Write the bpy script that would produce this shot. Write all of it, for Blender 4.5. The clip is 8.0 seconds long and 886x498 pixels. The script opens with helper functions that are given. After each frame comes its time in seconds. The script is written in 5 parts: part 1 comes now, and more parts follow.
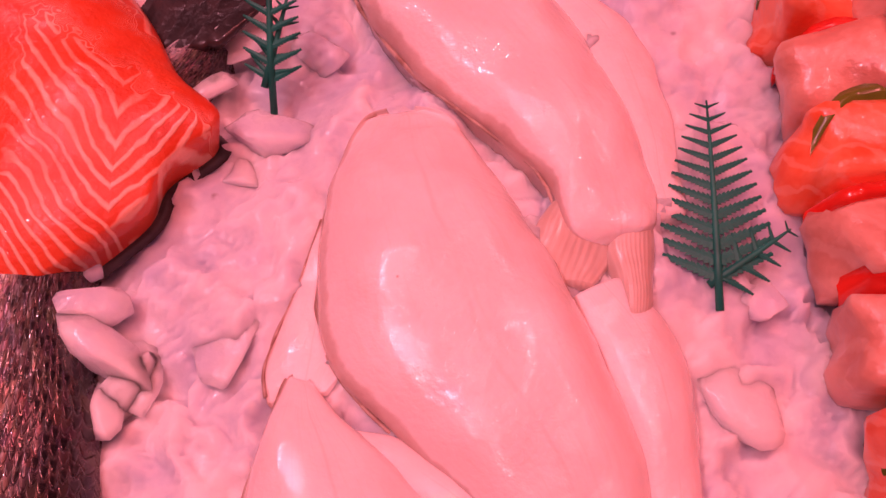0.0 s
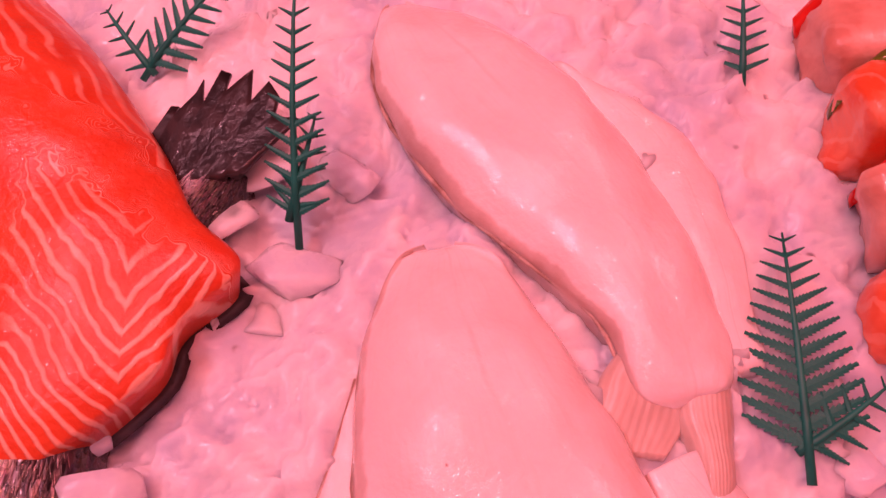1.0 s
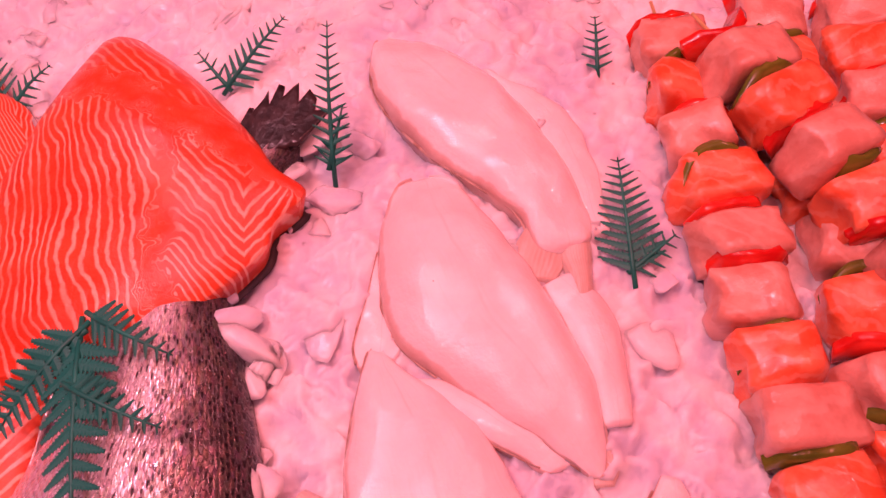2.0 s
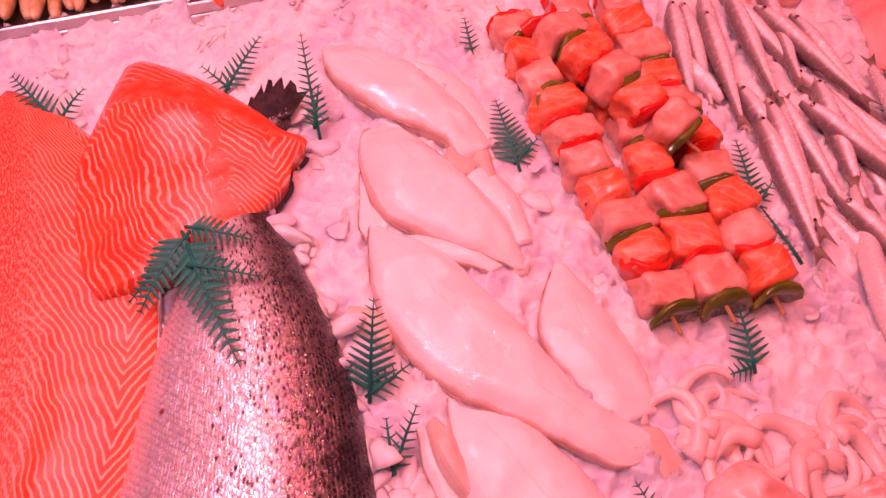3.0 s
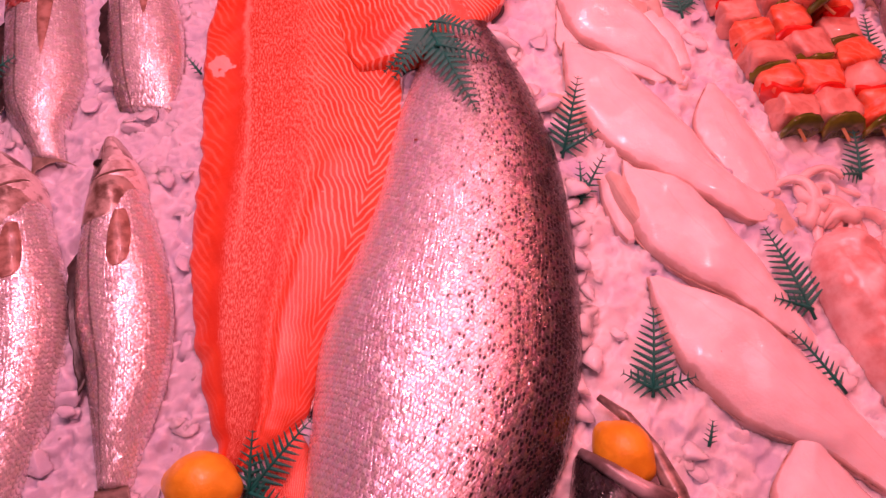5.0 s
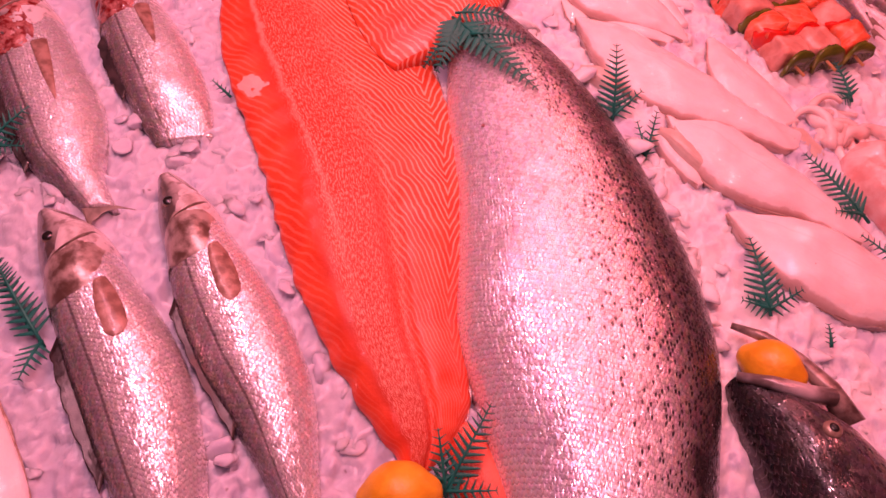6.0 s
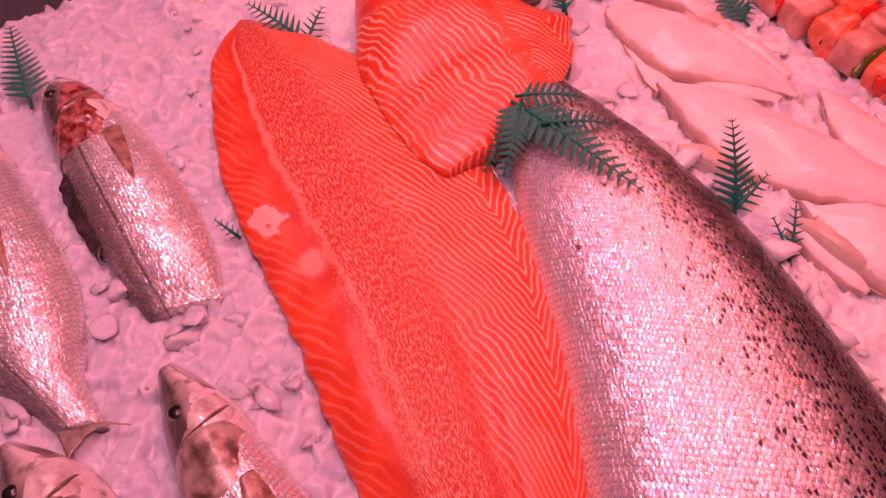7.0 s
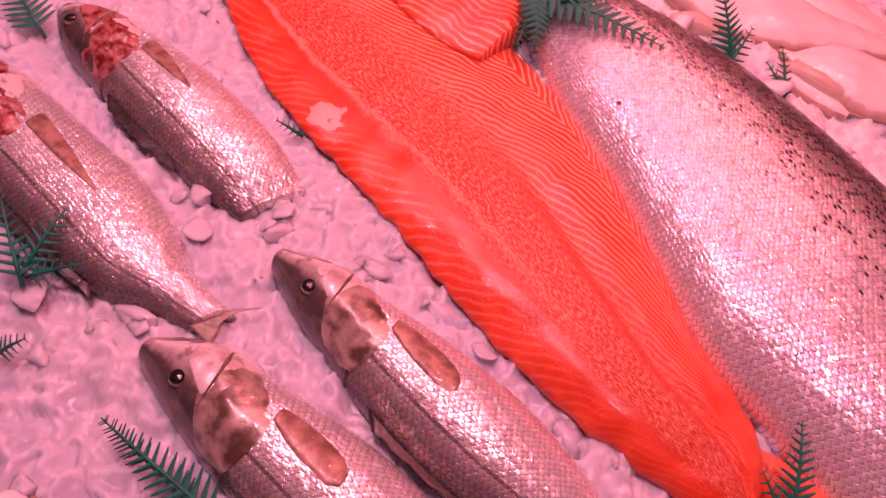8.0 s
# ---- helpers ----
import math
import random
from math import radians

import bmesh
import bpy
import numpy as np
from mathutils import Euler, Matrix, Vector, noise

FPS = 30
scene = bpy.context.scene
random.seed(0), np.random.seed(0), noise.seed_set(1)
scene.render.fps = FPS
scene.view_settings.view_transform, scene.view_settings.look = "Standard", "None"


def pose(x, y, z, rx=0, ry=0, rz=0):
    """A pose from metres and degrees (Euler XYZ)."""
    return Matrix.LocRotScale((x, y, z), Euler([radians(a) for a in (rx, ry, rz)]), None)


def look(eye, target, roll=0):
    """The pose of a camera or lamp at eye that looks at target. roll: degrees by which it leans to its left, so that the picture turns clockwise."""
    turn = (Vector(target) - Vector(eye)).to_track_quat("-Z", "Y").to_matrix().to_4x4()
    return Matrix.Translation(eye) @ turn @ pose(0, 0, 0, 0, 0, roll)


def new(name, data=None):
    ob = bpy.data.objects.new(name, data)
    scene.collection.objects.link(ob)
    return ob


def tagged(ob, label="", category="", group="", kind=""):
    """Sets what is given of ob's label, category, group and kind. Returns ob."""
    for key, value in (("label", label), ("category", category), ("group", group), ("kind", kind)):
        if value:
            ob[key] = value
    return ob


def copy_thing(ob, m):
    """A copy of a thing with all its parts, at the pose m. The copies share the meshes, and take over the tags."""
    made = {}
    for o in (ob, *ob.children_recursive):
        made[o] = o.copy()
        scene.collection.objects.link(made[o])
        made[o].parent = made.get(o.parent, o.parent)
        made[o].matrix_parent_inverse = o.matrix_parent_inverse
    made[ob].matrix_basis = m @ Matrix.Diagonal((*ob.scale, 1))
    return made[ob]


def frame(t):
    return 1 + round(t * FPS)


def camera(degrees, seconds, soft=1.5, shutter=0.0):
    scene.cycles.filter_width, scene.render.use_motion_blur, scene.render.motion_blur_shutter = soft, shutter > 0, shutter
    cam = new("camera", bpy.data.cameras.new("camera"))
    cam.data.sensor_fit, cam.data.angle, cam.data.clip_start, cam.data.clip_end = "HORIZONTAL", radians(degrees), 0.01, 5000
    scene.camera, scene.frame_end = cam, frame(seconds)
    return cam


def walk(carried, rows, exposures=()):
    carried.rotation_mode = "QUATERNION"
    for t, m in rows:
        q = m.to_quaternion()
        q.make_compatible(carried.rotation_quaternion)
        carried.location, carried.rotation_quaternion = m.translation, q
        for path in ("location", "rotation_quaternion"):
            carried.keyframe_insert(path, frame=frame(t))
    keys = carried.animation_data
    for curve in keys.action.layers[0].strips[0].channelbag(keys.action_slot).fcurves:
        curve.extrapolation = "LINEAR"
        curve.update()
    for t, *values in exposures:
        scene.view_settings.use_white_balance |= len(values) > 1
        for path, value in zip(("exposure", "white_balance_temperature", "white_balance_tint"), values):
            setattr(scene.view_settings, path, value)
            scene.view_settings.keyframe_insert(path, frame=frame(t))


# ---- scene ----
cam = camera(63.0, 8.0)
PATH = [
    (0, (0.006, -0.002, 0.229), (-0.084, 1.134, -1.414), -4.4),
    (0.5, (0.0, 0.056, 0.213), (-0.114, 1.235, -1.398), -4.7),
    (1, (-0.007, 0.054, 0.233), (-0.125, 1.236, -1.376), -6.3),
    (1.5, (-0.011, -0.034, 0.271), (-0.11, 1.179, -1.316), -6.1),
    (1.7, (-0.002, -0.062, 0.298), (-0.096, 1.173, -1.272), -6.8),
    (2.8, (-0.088, -0.28, 0.446), (0.224, 0.979, -1.077), -1.9),
    (3, (-0.12, -0.333, 0.465), (0.25, 0.932, -1.04), -1.9),
    (3.5, (-0.171, -0.401, 0.489), (0.323, 0.838, -1.001), 1.0),
    (4, (-0.2, -0.471, 0.497), (0.055, 0.754, -1.063), -0.4),
    (4.5, (-0.226, -0.549, 0.488), (-0.148, 0.744, -1.036), -4.2),
    (4.7, (-0.251, -0.559, 0.491), (-0.169, 0.705, -1.057), -2.7),
    (5.8, (-0.516, -0.541, 0.48), (0.092, 0.585, -1.056), 3.2),
    (6, (-0.544, -0.515, 0.477), (0.053, 0.628, -1.052), 2.8),
    (6.5, (-0.507, -0.384, 0.435), (0.067, 0.785, -1.083), -2.7),
    (7, (-0.52, -0.295, 0.414), (0.128, 0.869, -1.078), -2.1),
    (7.5, (-0.606, -0.259, 0.396), (0.253, 0.711, -1.127), 0.7),
    (8, (-0.704, -0.271, 0.396), (0.187, 0.631, -1.151), 1.5),
]
EXPOSURES = [(0.0, -0.72), (1.7, -0.52), (3.0, -0.26), (4.5, -0.48), (6.0, -0.32), (7.0, -0.60), (8.0, -0.38)]
walk(cam, [(t, look(eye, target, roll)) for t, eye, target, roll in PATH], EXPOSURES)

# ---- light: pink tubes and spots of the counter's canopy, a cooler hall behind ----
def area(name, place, target, sx, sy, power, colour):
    data = bpy.data.lights.new(name, "AREA")
    data.shape, data.size, data.size_y, data.energy, data.color = "RECTANGLE", sx, sy, power, colour
    lamp = new(name, data)
    lamp.matrix_world = look(place, target) if abs(place[0] - target[0]) > 0.05 else Matrix.Translation(place) @ pose(0, 0, 0, 0, 0, 90)
    return lamp


ROSE, LILAC = (1.0, 0.187, 0.212), (1.0, 0.37, 0.49)
# three rails of small, bright spots over the counter
for x, high, power, colour, places in ((0.46, 1.10, 2.9, ROSE, (-0.22, 0.04, 0.30, 0.54)), (-0.02, 1.20, 3.3, ROSE, (-0.44, -0.16, 0.12, 0.40)), (-0.50, 1.20, 5.5, LILAC, (-0.42, -0.12, 0.18, 0.46))):
    for y in places:
        area("canopy_spot", (x, y, high), (x, y, 0.0), 0.075, 0.075, power, colour)
world = bpy.data.worlds.new("hall")
world.use_nodes = True
world.node_tree.nodes["Background"].inputs[0].default_value = (0.9, 0.22, 0.28, 1)
world.node_tree.nodes["Background"].inputs[1].default_value = 0.25
scene.world = world


# ---- material helpers ----
class Mat:
    """A node material with short calls for its nodes."""

    def __init__(self, name, rough=0.5, metal=0.0, sss=0.0, coat=0.0, spec=0.5, ior=1.45):
        self.m = bpy.data.materials.new(name)
        self.m.use_nodes = True
        self.t = self.m.node_tree
        self.b = self.t.nodes["Principled BSDF"]
        self.set("Roughness", rough), self.set("Metallic", metal), self.set("Coat Weight", coat)
        self.set("Specular IOR Level", spec), self.set("IOR", ior), self.set("Coat Roughness", 0.04)
        if sss:
            self.set("Subsurface Weight", sss), self.set("Subsurface Radius", (1.0, 0.6, 0.5)), self.set("Subsurface Scale", 0.008)

    def put(self, socket, value):
        if isinstance(value, bpy.types.NodeSocket):
            self.t.links.new(value, socket)
        elif isinstance(value, tuple) and len(value) == 3 and socket.type == "RGBA":
            socket.default_value = (*value, 1)
        else:
            socket.default_value = value

    def set(self, name, value):
        self.put(self.b.inputs[name], value)

    def uv(self):
        n = self.t.nodes.new("ShaderNodeUVMap")
        s = self.t.nodes.new("ShaderNodeSeparateXYZ")
        self.t.links.new(n.outputs[0], s.inputs[0])
        return s.outputs[0], s.outputs[1]

    def xyz(self, kind="Object"):
        n = self.t.nodes.new("ShaderNodeTexCoord")
        return n.outputs[kind]

    def split(self, v):
        s = self.t.nodes.new("ShaderNodeSeparateXYZ")
        self.put(s.inputs[0], v)
        return s.outputs[0], s.outputs[1], s.outputs[2]

    def vec(self, x, y, z=0.0):
        n = self.t.nodes.new("ShaderNodeCombineXYZ")
        for i, v in enumerate((x, y, z)):
            self.put(n.inputs[i], v)
        return n.outputs[0]

    def math(self, op, a, b=0.0, c=0.0, clamp=False):
        n = self.t.nodes.new("ShaderNodeMath")
        n.operation, n.use_clamp = op, clamp
        for i, v in enumerate((a, b, c)):
            self.put(n.inputs[i], v)
        return n.outputs[0]

    def noise(self, v, scale, detail=3.0, rough=0.55):
        n = self.t.nodes.new("ShaderNodeTexNoise")
        self.put(n.inputs["Vector"], v)
        n.inputs["Scale"].default_value, n.inputs["Detail"].default_value, n.inputs["Roughness"].default_value = scale, detail, rough
        return n.outputs[0]

    def voronoi(self, v, scale, random_=1.0, feature="F1", out=0):
        n = self.t.nodes.new("ShaderNodeTexVoronoi")
        n.feature = feature
        self.put(n.inputs["Vector"], v)
        n.inputs["Scale"].default_value, n.inputs["Randomness"].default_value = scale, random_
        return n.outputs[out]

    def ramp(self, fac, stops, smooth=True):
        n = self.t.nodes.new("ShaderNodeValToRGB")
        n.color_ramp.interpolation = "EASE" if smooth else "LINEAR"
        e = n.color_ramp.elements
        while len(e) < len(stops):
            e.new(0.5)
        for i, (p, c) in enumerate(stops):
            e[i].position = p
            e[i].color = (*c, 1) if isinstance(c, tuple) else (c, c, c, 1)
        self.put(n.inputs[0], fac)
        return n.outputs[0]

    def mix(self, fac, a, b, mode="MIX"):
        n = self.t.nodes.new("ShaderNodeMix")
        n.data_type, n.blend_type = "RGBA", mode
        self.put(n.inputs[0], fac), self.put(n.inputs[6], a), self.put(n.inputs[7], b)
        return n.outputs[2]

    def bump(self, height, strength, distance, under=None):
        n = self.t.nodes.new("ShaderNodeBump")
        n.inputs["Strength"].default_value, n.inputs["Distance"].default_value = strength, distance
        self.put(n.inputs["Height"], height)
        if under is not None:
            self.put(n.inputs["Normal"], under)
        return n.outputs[0]

    def normal(self, b, coat=True):
        self.set("Normal", b)
        if coat:
            self.set("Coat Normal", b)


def mottled(name, a, b, scale=40, rough=0.4, metal=0.0, sss=0.0, coat=0.0, bump=0.3, fine=300, deep=0.001):
    k = Mat(name, rough, metal, sss, coat)
    p = k.xyz()
    n = k.noise(p, scale, 4)
    k.set("Base Color", k.mix(k.ramp(n, [(0.35, 0.0), (0.65, 1.0)]), a, b))
    k.normal(k.bump(k.noise(p, fine, 2), bump, deep * 0.35, k.bump(n, bump, deep * 1.5)))
    return k.m


def ice_material(name, pale, rough, clear, wet=0.6, deep=0.012):
    k = Mat(name, rough, 0, 0.9 * (1 - clear), wet, 0.5, 1.31)
    k.set("Subsurface Radius", (1.0, 0.9, 0.95)), k.set("Subsurface Scale", deep), k.set("Transmission Weight", clear), k.set("Coat Roughness", 0.12)
    p = k.xyz()
    broad, big, small = k.noise(p, 9, 3), k.noise(p, 38, 4), k.noise(p, 120, 3)
    milk = k.math("ADD", k.math("MULTIPLY", broad, 0.5), k.math("MULTIPLY", big, 0.5))
    c = k.mix(k.ramp(milk, [(0.36, 0.0), (0.62, 1.0)]), (pale * 0.66, pale * 0.69, pale * 0.84), (pale, pale, pale))
    left_tint = k.ramp(k.math("ADD", k.math("MULTIPLY", k.split(p)[0], -2.5), k.math("MULTIPLY", k.math("SUBTRACT", broad, 0.5), 1.6)), [(0.9, 0.0), (1.3, 0.7)])
    c = k.mix(left_tint, c, (pale * 0.62, pale * 0.62, pale * 0.76))  # darker, bluer ice towards the left, round the bass
    if not clear:
        grit = k.math("MULTIPLY", k.ramp(k.voronoi(k.vec(*k.split(p)[:2]), 44, 1.0), [(0.05, 0.75), (0.11, 0.0)]), k.ramp(k.noise(p, 60, 3), [(0.52, 0.0), (0.62, 1.0)]))
        c = k.mix(grit, c, (0.16, 0.11, 0.13))
    k.set("Base Color", c)
    k.set("Roughness", k.ramp(small, [(0.3, rough * 0.5), (0.7, rough * 1.5)]))
    chip = k.voronoi(p, 130, 1.0)
    k.normal(k.bump(k.noise(p, 420, 2), 0.4, 0.0002, k.bump(chip, 0.3, 0.0010, k.bump(small, 0.5, 0.0008))))
    return k.m


def salmon_flesh(name, pitch, steak=False):
    k = Mat(name, 0.42, 0, 0.12, 0.5)
    k.set("Subsurface Radius", (1.0, 0.25, 0.12))
    p = k.xyz()
    warp, wig = k.noise(p, 11, 2), k.noise(p, 70, 2)
    if steak:
        x, y, z = k.split(p)
        dx = k.math("ABSOLUTE", k.math("ADD", x, 0.126))
        chev = k.math("ADD", k.math("MULTIPLY", y, -1.0), k.math("MULTIPLY", dx, 1.15))
        long_ = k.math("ADD", x, k.math("MULTIPLY", y, 0.22))
        side = k.ramp(k.math("ADD", k.math("MULTIPLY", k.math("ADD", x, 0.205), 14.0), k.math("MULTIPLY", k.math("SUBTRACT", wig, 0.5), 0.5)), [(0.30, 0.0), (0.62, 1.0)])
        path_ = k.math("ADD", k.math("MULTIPLY", side, chev), k.math("MULTIPLY", k.math("SUBTRACT", 1.0, side), k.math("MULTIPLY", long_, 1.15)))
        roof = k.ramp(k.math("ADD", k.math("MULTIPLY", k.math("SUBTRACT", k.math("ADD", y, k.math("MULTIPLY", x, 0.6)), 0.135), 12.0), k.math("MULTIPLY", wig, 0.5)), [(0.2, 0.0), (0.6, 1.0)])
        slant = k.math("ADD", k.math("MULTIPLY", x, 0.9), k.math("MULTIPLY", k.math("SUBTRACT", y, k.math("MULTIPLY", wig, 0.004)), 0.75))
        path_ = k.math("ADD", k.math("MULTIPLY", roof, slant), k.math("MULTIPLY", k.math("SUBTRACT", 1.0, roof), path_))
        calm = k.math("MULTIPLY", k.math("ABSOLUTE", k.math("SUBTRACT", k.math("MULTIPLY", side, 2.0), 1.0)), k.math("ABSOLUTE", k.math("SUBTRACT", k.math("MULTIPLY", roof, 2.0), 1.0)))
        strength = k.math("MULTIPLY", k.ramp(k.noise(p, 26, 3), [(0.3, 0.35), (0.6, 1.0)]), k.math("MULTIPLY", k.math("POWER", calm, 2.0), k.math("SUBTRACT", 1.0, k.math("MULTIPLY", roof, 0.35))))
    else:
        u, v = k.uv()
        hook = k.math("ADD", k.math("MULTIPLY", k.math("MAXIMUM", k.math("SUBTRACT", v, 0.90), 0.0), -0.9), k.math("MULTIPLY", k.math("MAXIMUM", k.math("SUBTRACT", v, 0.55), 0.0), 0.16))
        path_ = k.math("SUBTRACT", u, k.math("ADD", k.math("MULTIPLY", v, 0.30), hook))
        strength = k.math("MULTIPLY", k.ramp(v, [(0.0, 0.25), (0.10, 0.22), (0.15, 0.03), (0.40, 0.12), (0.60, 0.85), (1.0, 1.0)]), k.math("MULTIPLY", k.ramp(k.noise(p, 16, 2), [(0.25, 0.5), (0.5, 1.0)]), k.ramp(u, [(0.42, 1.0), (0.66, 0.3)])))
    bend = k.math("ADD", k.math("MULTIPLY", k.math("SUBTRACT", warp, 0.5), 0.05), k.math("MULTIPLY", k.math("SUBTRACT", wig, 0.5), 0.007))
    wave = k.math("SINE", k.math("MULTIPLY", k.math("ADD", path_, bend), 6.2832 / pitch))
    line = k.math("MULTIPLY", k.ramp(k.math("ADD", k.math("MULTIPLY", wave, 0.5), 0.5), [(0.54, 0.0), (1.0, 1.0)]), strength)
    flesh = k.mix(k.ramp(k.noise(p, 28, 4), [(0.3, 0.0), (0.7, 1.0)]), (0.64, 0.048, 0.016), (0.80, 0.090, 0.032))
    colour = k.mix(k.math("MULTIPLY", line, 0.9), flesh, (0.96, 0.50, 0.37))
    if not steak:
        colour = k.mix(k.math("MULTIPLY", k.ramp(v, [(0.12, 0.0), (0.22, 0.85), (0.44, 0.95), (0.62, 0.0)]), k.math("SUBTRACT", 1.0, k.math("MULTIPLY", line, 0.6))), colour, (0.56, 0.038, 0.013))
        grain = k.noise(k.vec(k.math("MULTIPLY", u, 0.5), k.math("MULTIPLY", v, 0.30)), 420, 3, 0.7)
        mid = k.ramp(v, [(0.18, 0.0), (0.27, 1.0), (0.52, 1.0), (0.68, 0.0)])
        fleck = k.math("MULTIPLY", k.ramp(grain, [(0.49, 0.0), (0.58, 1.0)]), mid)
        colour = k.mix(k.math("MULTIPLY", fleck, 0.85), colour, (0.95, 0.36, 0.26))
        seam = k.math("ABSOLUTE", k.math("SUBTRACT", v, k.math("ADD", k.math("MULTIPLY", u, 0.24), k.math("ADD", 0.17, k.math("MULTIPLY", k.math("SUBTRACT", wig, 0.5), 0.05)))))
        seam = k.math("MULTIPLY", k.ramp(seam, [(0.0, 1.0), (0.025, 0.0)]), k.ramp(u, [(0.02, 0.0), (0.06, 0.55), (0.4, 0.3), (0.6, 0.0)]))
        colour = k.mix(seam, colour, (0.93, 0.48, 0.38))
        patch = k.math("ADD", k.math("POWER", k.math("MULTIPLY", k.math("SUBTRACT", u, 0.262), 50.0), 2.0), k.math("POWER", k.math("MULTIPLY", k.math("SUBTRACT", v, 0.10), 12.0), 2.0))
        colour = k.mix(k.ramp(k.math("ADD", k.math("MULTIPLY", patch, 0.6), k.math("MULTIPLY", wig, 1.3)), [(0.9, 0.75), (1.0, 0.0)]), colour, (0.9, 0.55, 0.5))
        # shade of the long valley, put into the flesh colour
        groove_shade = k.ramp(k.math("ABSOLUTE", k.math("SUBTRACT", v, 0.52)), [(0.0, 1.0), (0.06, 0.0)])
        groove_shade = k.math("MULTIPLY", groove_shade, k.ramp(u, [(0.3, 0.0), (0.5, 1.0)]))
        colour = k.mix(k.math("MULTIPLY", groove_shade, 0.6), colour, (0.55, 0.035, 0.014))
    k.set("Base Color", colour)
    shine = k.noise(p, 230, 3, 0.6)
    k.set("Roughness", k.ramp(k.noise(p, 45, 3), [(0.3, 0.34), (0.7, 0.55)]))
    wet = k.bump(k.noise(p, 420, 2), 1.0, 0.0004, k.bump(shine, 0.4, 0.0005, k.bump(line, 0.4, 0.0008, k.bump(k.noise(p, 90, 3), 0.3, 0.0012))))
    k.normal(wet if steak else k.bump(k.math("MULTIPLY", grain, mid), 0.7, 0.0016, wet))
    return k.m


def scaled_skin(name, width, pitch, stops, spots=0.0, spot_from=0.5, metal=0.45, lateral=0.0, rough=0.3, rim=0.55, glint=0.10):
    """Fish skin: overlapping scales, colour from back to belly, dark spots and a lateral line."""
    k = Mat(name, rough, metal, 0.0, 0.6)
    u, v = k.uv()
    p = k.xyz()
    w = k.math("MULTIPLY", v, width)
    wob = k.math("MULTIPLY", k.math("SUBTRACT", k.noise(p, 30, 2), 0.5), 0.006)
    cell = k.vec(k.math("DIVIDE", u, pitch * 1.1), k.math("DIVIDE", k.math("ADD", w, wob), pitch * 0.72))
    row = k.math("MULTIPLY", k.math("MODULO", k.math("FLOOR", k.math("DIVIDE", k.math("ADD", w, wob), pitch * 0.72)), 2.0), 0.5)
    fu = k.math("FRACT", k.math("ADD", k.math("DIVIDE", u, pitch * 1.1), row))
    fv = k.math("SUBTRACT", k.math("FRACT", k.math("DIVIDE", k.math("ADD", w, wob), pitch * 0.72)), 0.5)
    arc = k.math("FRACT", k.math("ADD", fu, k.math("MULTIPLY", k.math("MULTIPLY", fv, fv), 2.2)))
    edge = k.ramp(arc, [(0.0, 0.0), (0.12, 1.0), (0.7, 0.75), (0.97, 0.15)])
    tone = k.voronoi(cell, 1.0, 0.5, "F1", 1)
    own = k.t.nodes.new("ShaderNodeTexWhiteNoise")
    own.noise_dimensions = "2D"
    cu, cw = k.math("ADD", k.math("DIVIDE", u, pitch * 1.1), row), k.math("DIVIDE", k.math("ADD", w, wob), pitch * 0.72)
    k.put(own.inputs["Vector"], k.vec(k.math("FLOOR", k.math("ADD", cu, k.math("MULTIPLY", k.math("MULTIPLY", fv, fv), 2.2))), k.math("FLOOR", cw)))
    ra, rb, rc = k.split(own.outputs[1])
    tip = k.math("ADD", k.math("MULTIPLY", arc, k.math("SUBTRACT", ra, 0.35)), k.math("MULTIPLY", fv, k.math("MULTIPLY", k.math("SUBTRACT", rb, 0.5), 0.9)))
    vv = k.math("ADD", v, k.math("MULTIPLY", k.math("SUBTRACT", k.noise(p, 26, 3), 0.5), 0.10))
    skin = k.ramp(vv, stops, False)
    skin = k.mix(k.math("MULTIPLY", k.math("SUBTRACT", 1.0, edge), rim), skin, (0.06, 0.05, 0.055))
    skin = k.mix(0.22, skin, tone, "SOFT_LIGHT")
    if spots:
        patchy = k.math("MULTIPLY", k.math("SUBTRACT", k.noise(p, 45, 2), 0.5), 0.7)
        chance = k.math("ADD", k.ramp(v, [(spot_from, 0.0), (spot_from + 0.10, 0.07), (spot_from + 0.26, 0.26), (spot_from + 0.42, 0.5), (1.0, 0.78)], False), k.math("MULTIPLY", patchy, k.ramp(v, [(spot_from, 0.0), (spot_from + 0.3, 1.0)])))
        dark = k.math("MULTIPLY", k.math("GREATER_THAN", chance, rc), k.ramp(k.math("SQRT", k.math("ADD", k.math("POWER", k.math("SUBTRACT", arc, 0.55), 2.0), k.math("MULTIPLY", fv, fv))), [(0.26, 1.0), (0.48, 0.15)]))
        skin = k.mix(k.math("MULTIPLY", dark, spots), skin, (0.02, 0.016, 0.02))
        blot = k.math("MULTIPLY", k.ramp(k.noise(p, 24, 3), [(0.55, 0.0), (0.68, 1.0)]), k.ramp(v, [(0.66, 0.0), (0.82, 0.85)]))
        skin = k.mix(blot, skin, (0.03, 0.022, 0.025))
    if lateral:
        d = k.math("ABSOLUTE", k.math("SUBTRACT", v, lateral))
        skin = k.mix(k.ramp(d, [(0.008, 0.7), (0.02, 0.0)]), skin, (0.08, 0.06, 0.06))
    k.set("Base Color", skin)
    k.set("Roughness", k.ramp(k.noise(p, 210, 2), [(0.3, rough * 0.6), (0.7, rough * 1.5)]))
    k.normal(k.bump(k.noise(p, 420, 2), 0.4, 0.0002, k.bump(tip, 1.0, pitch * glint, k.bump(edge, 0.7, 0.0006))))
    return k.m


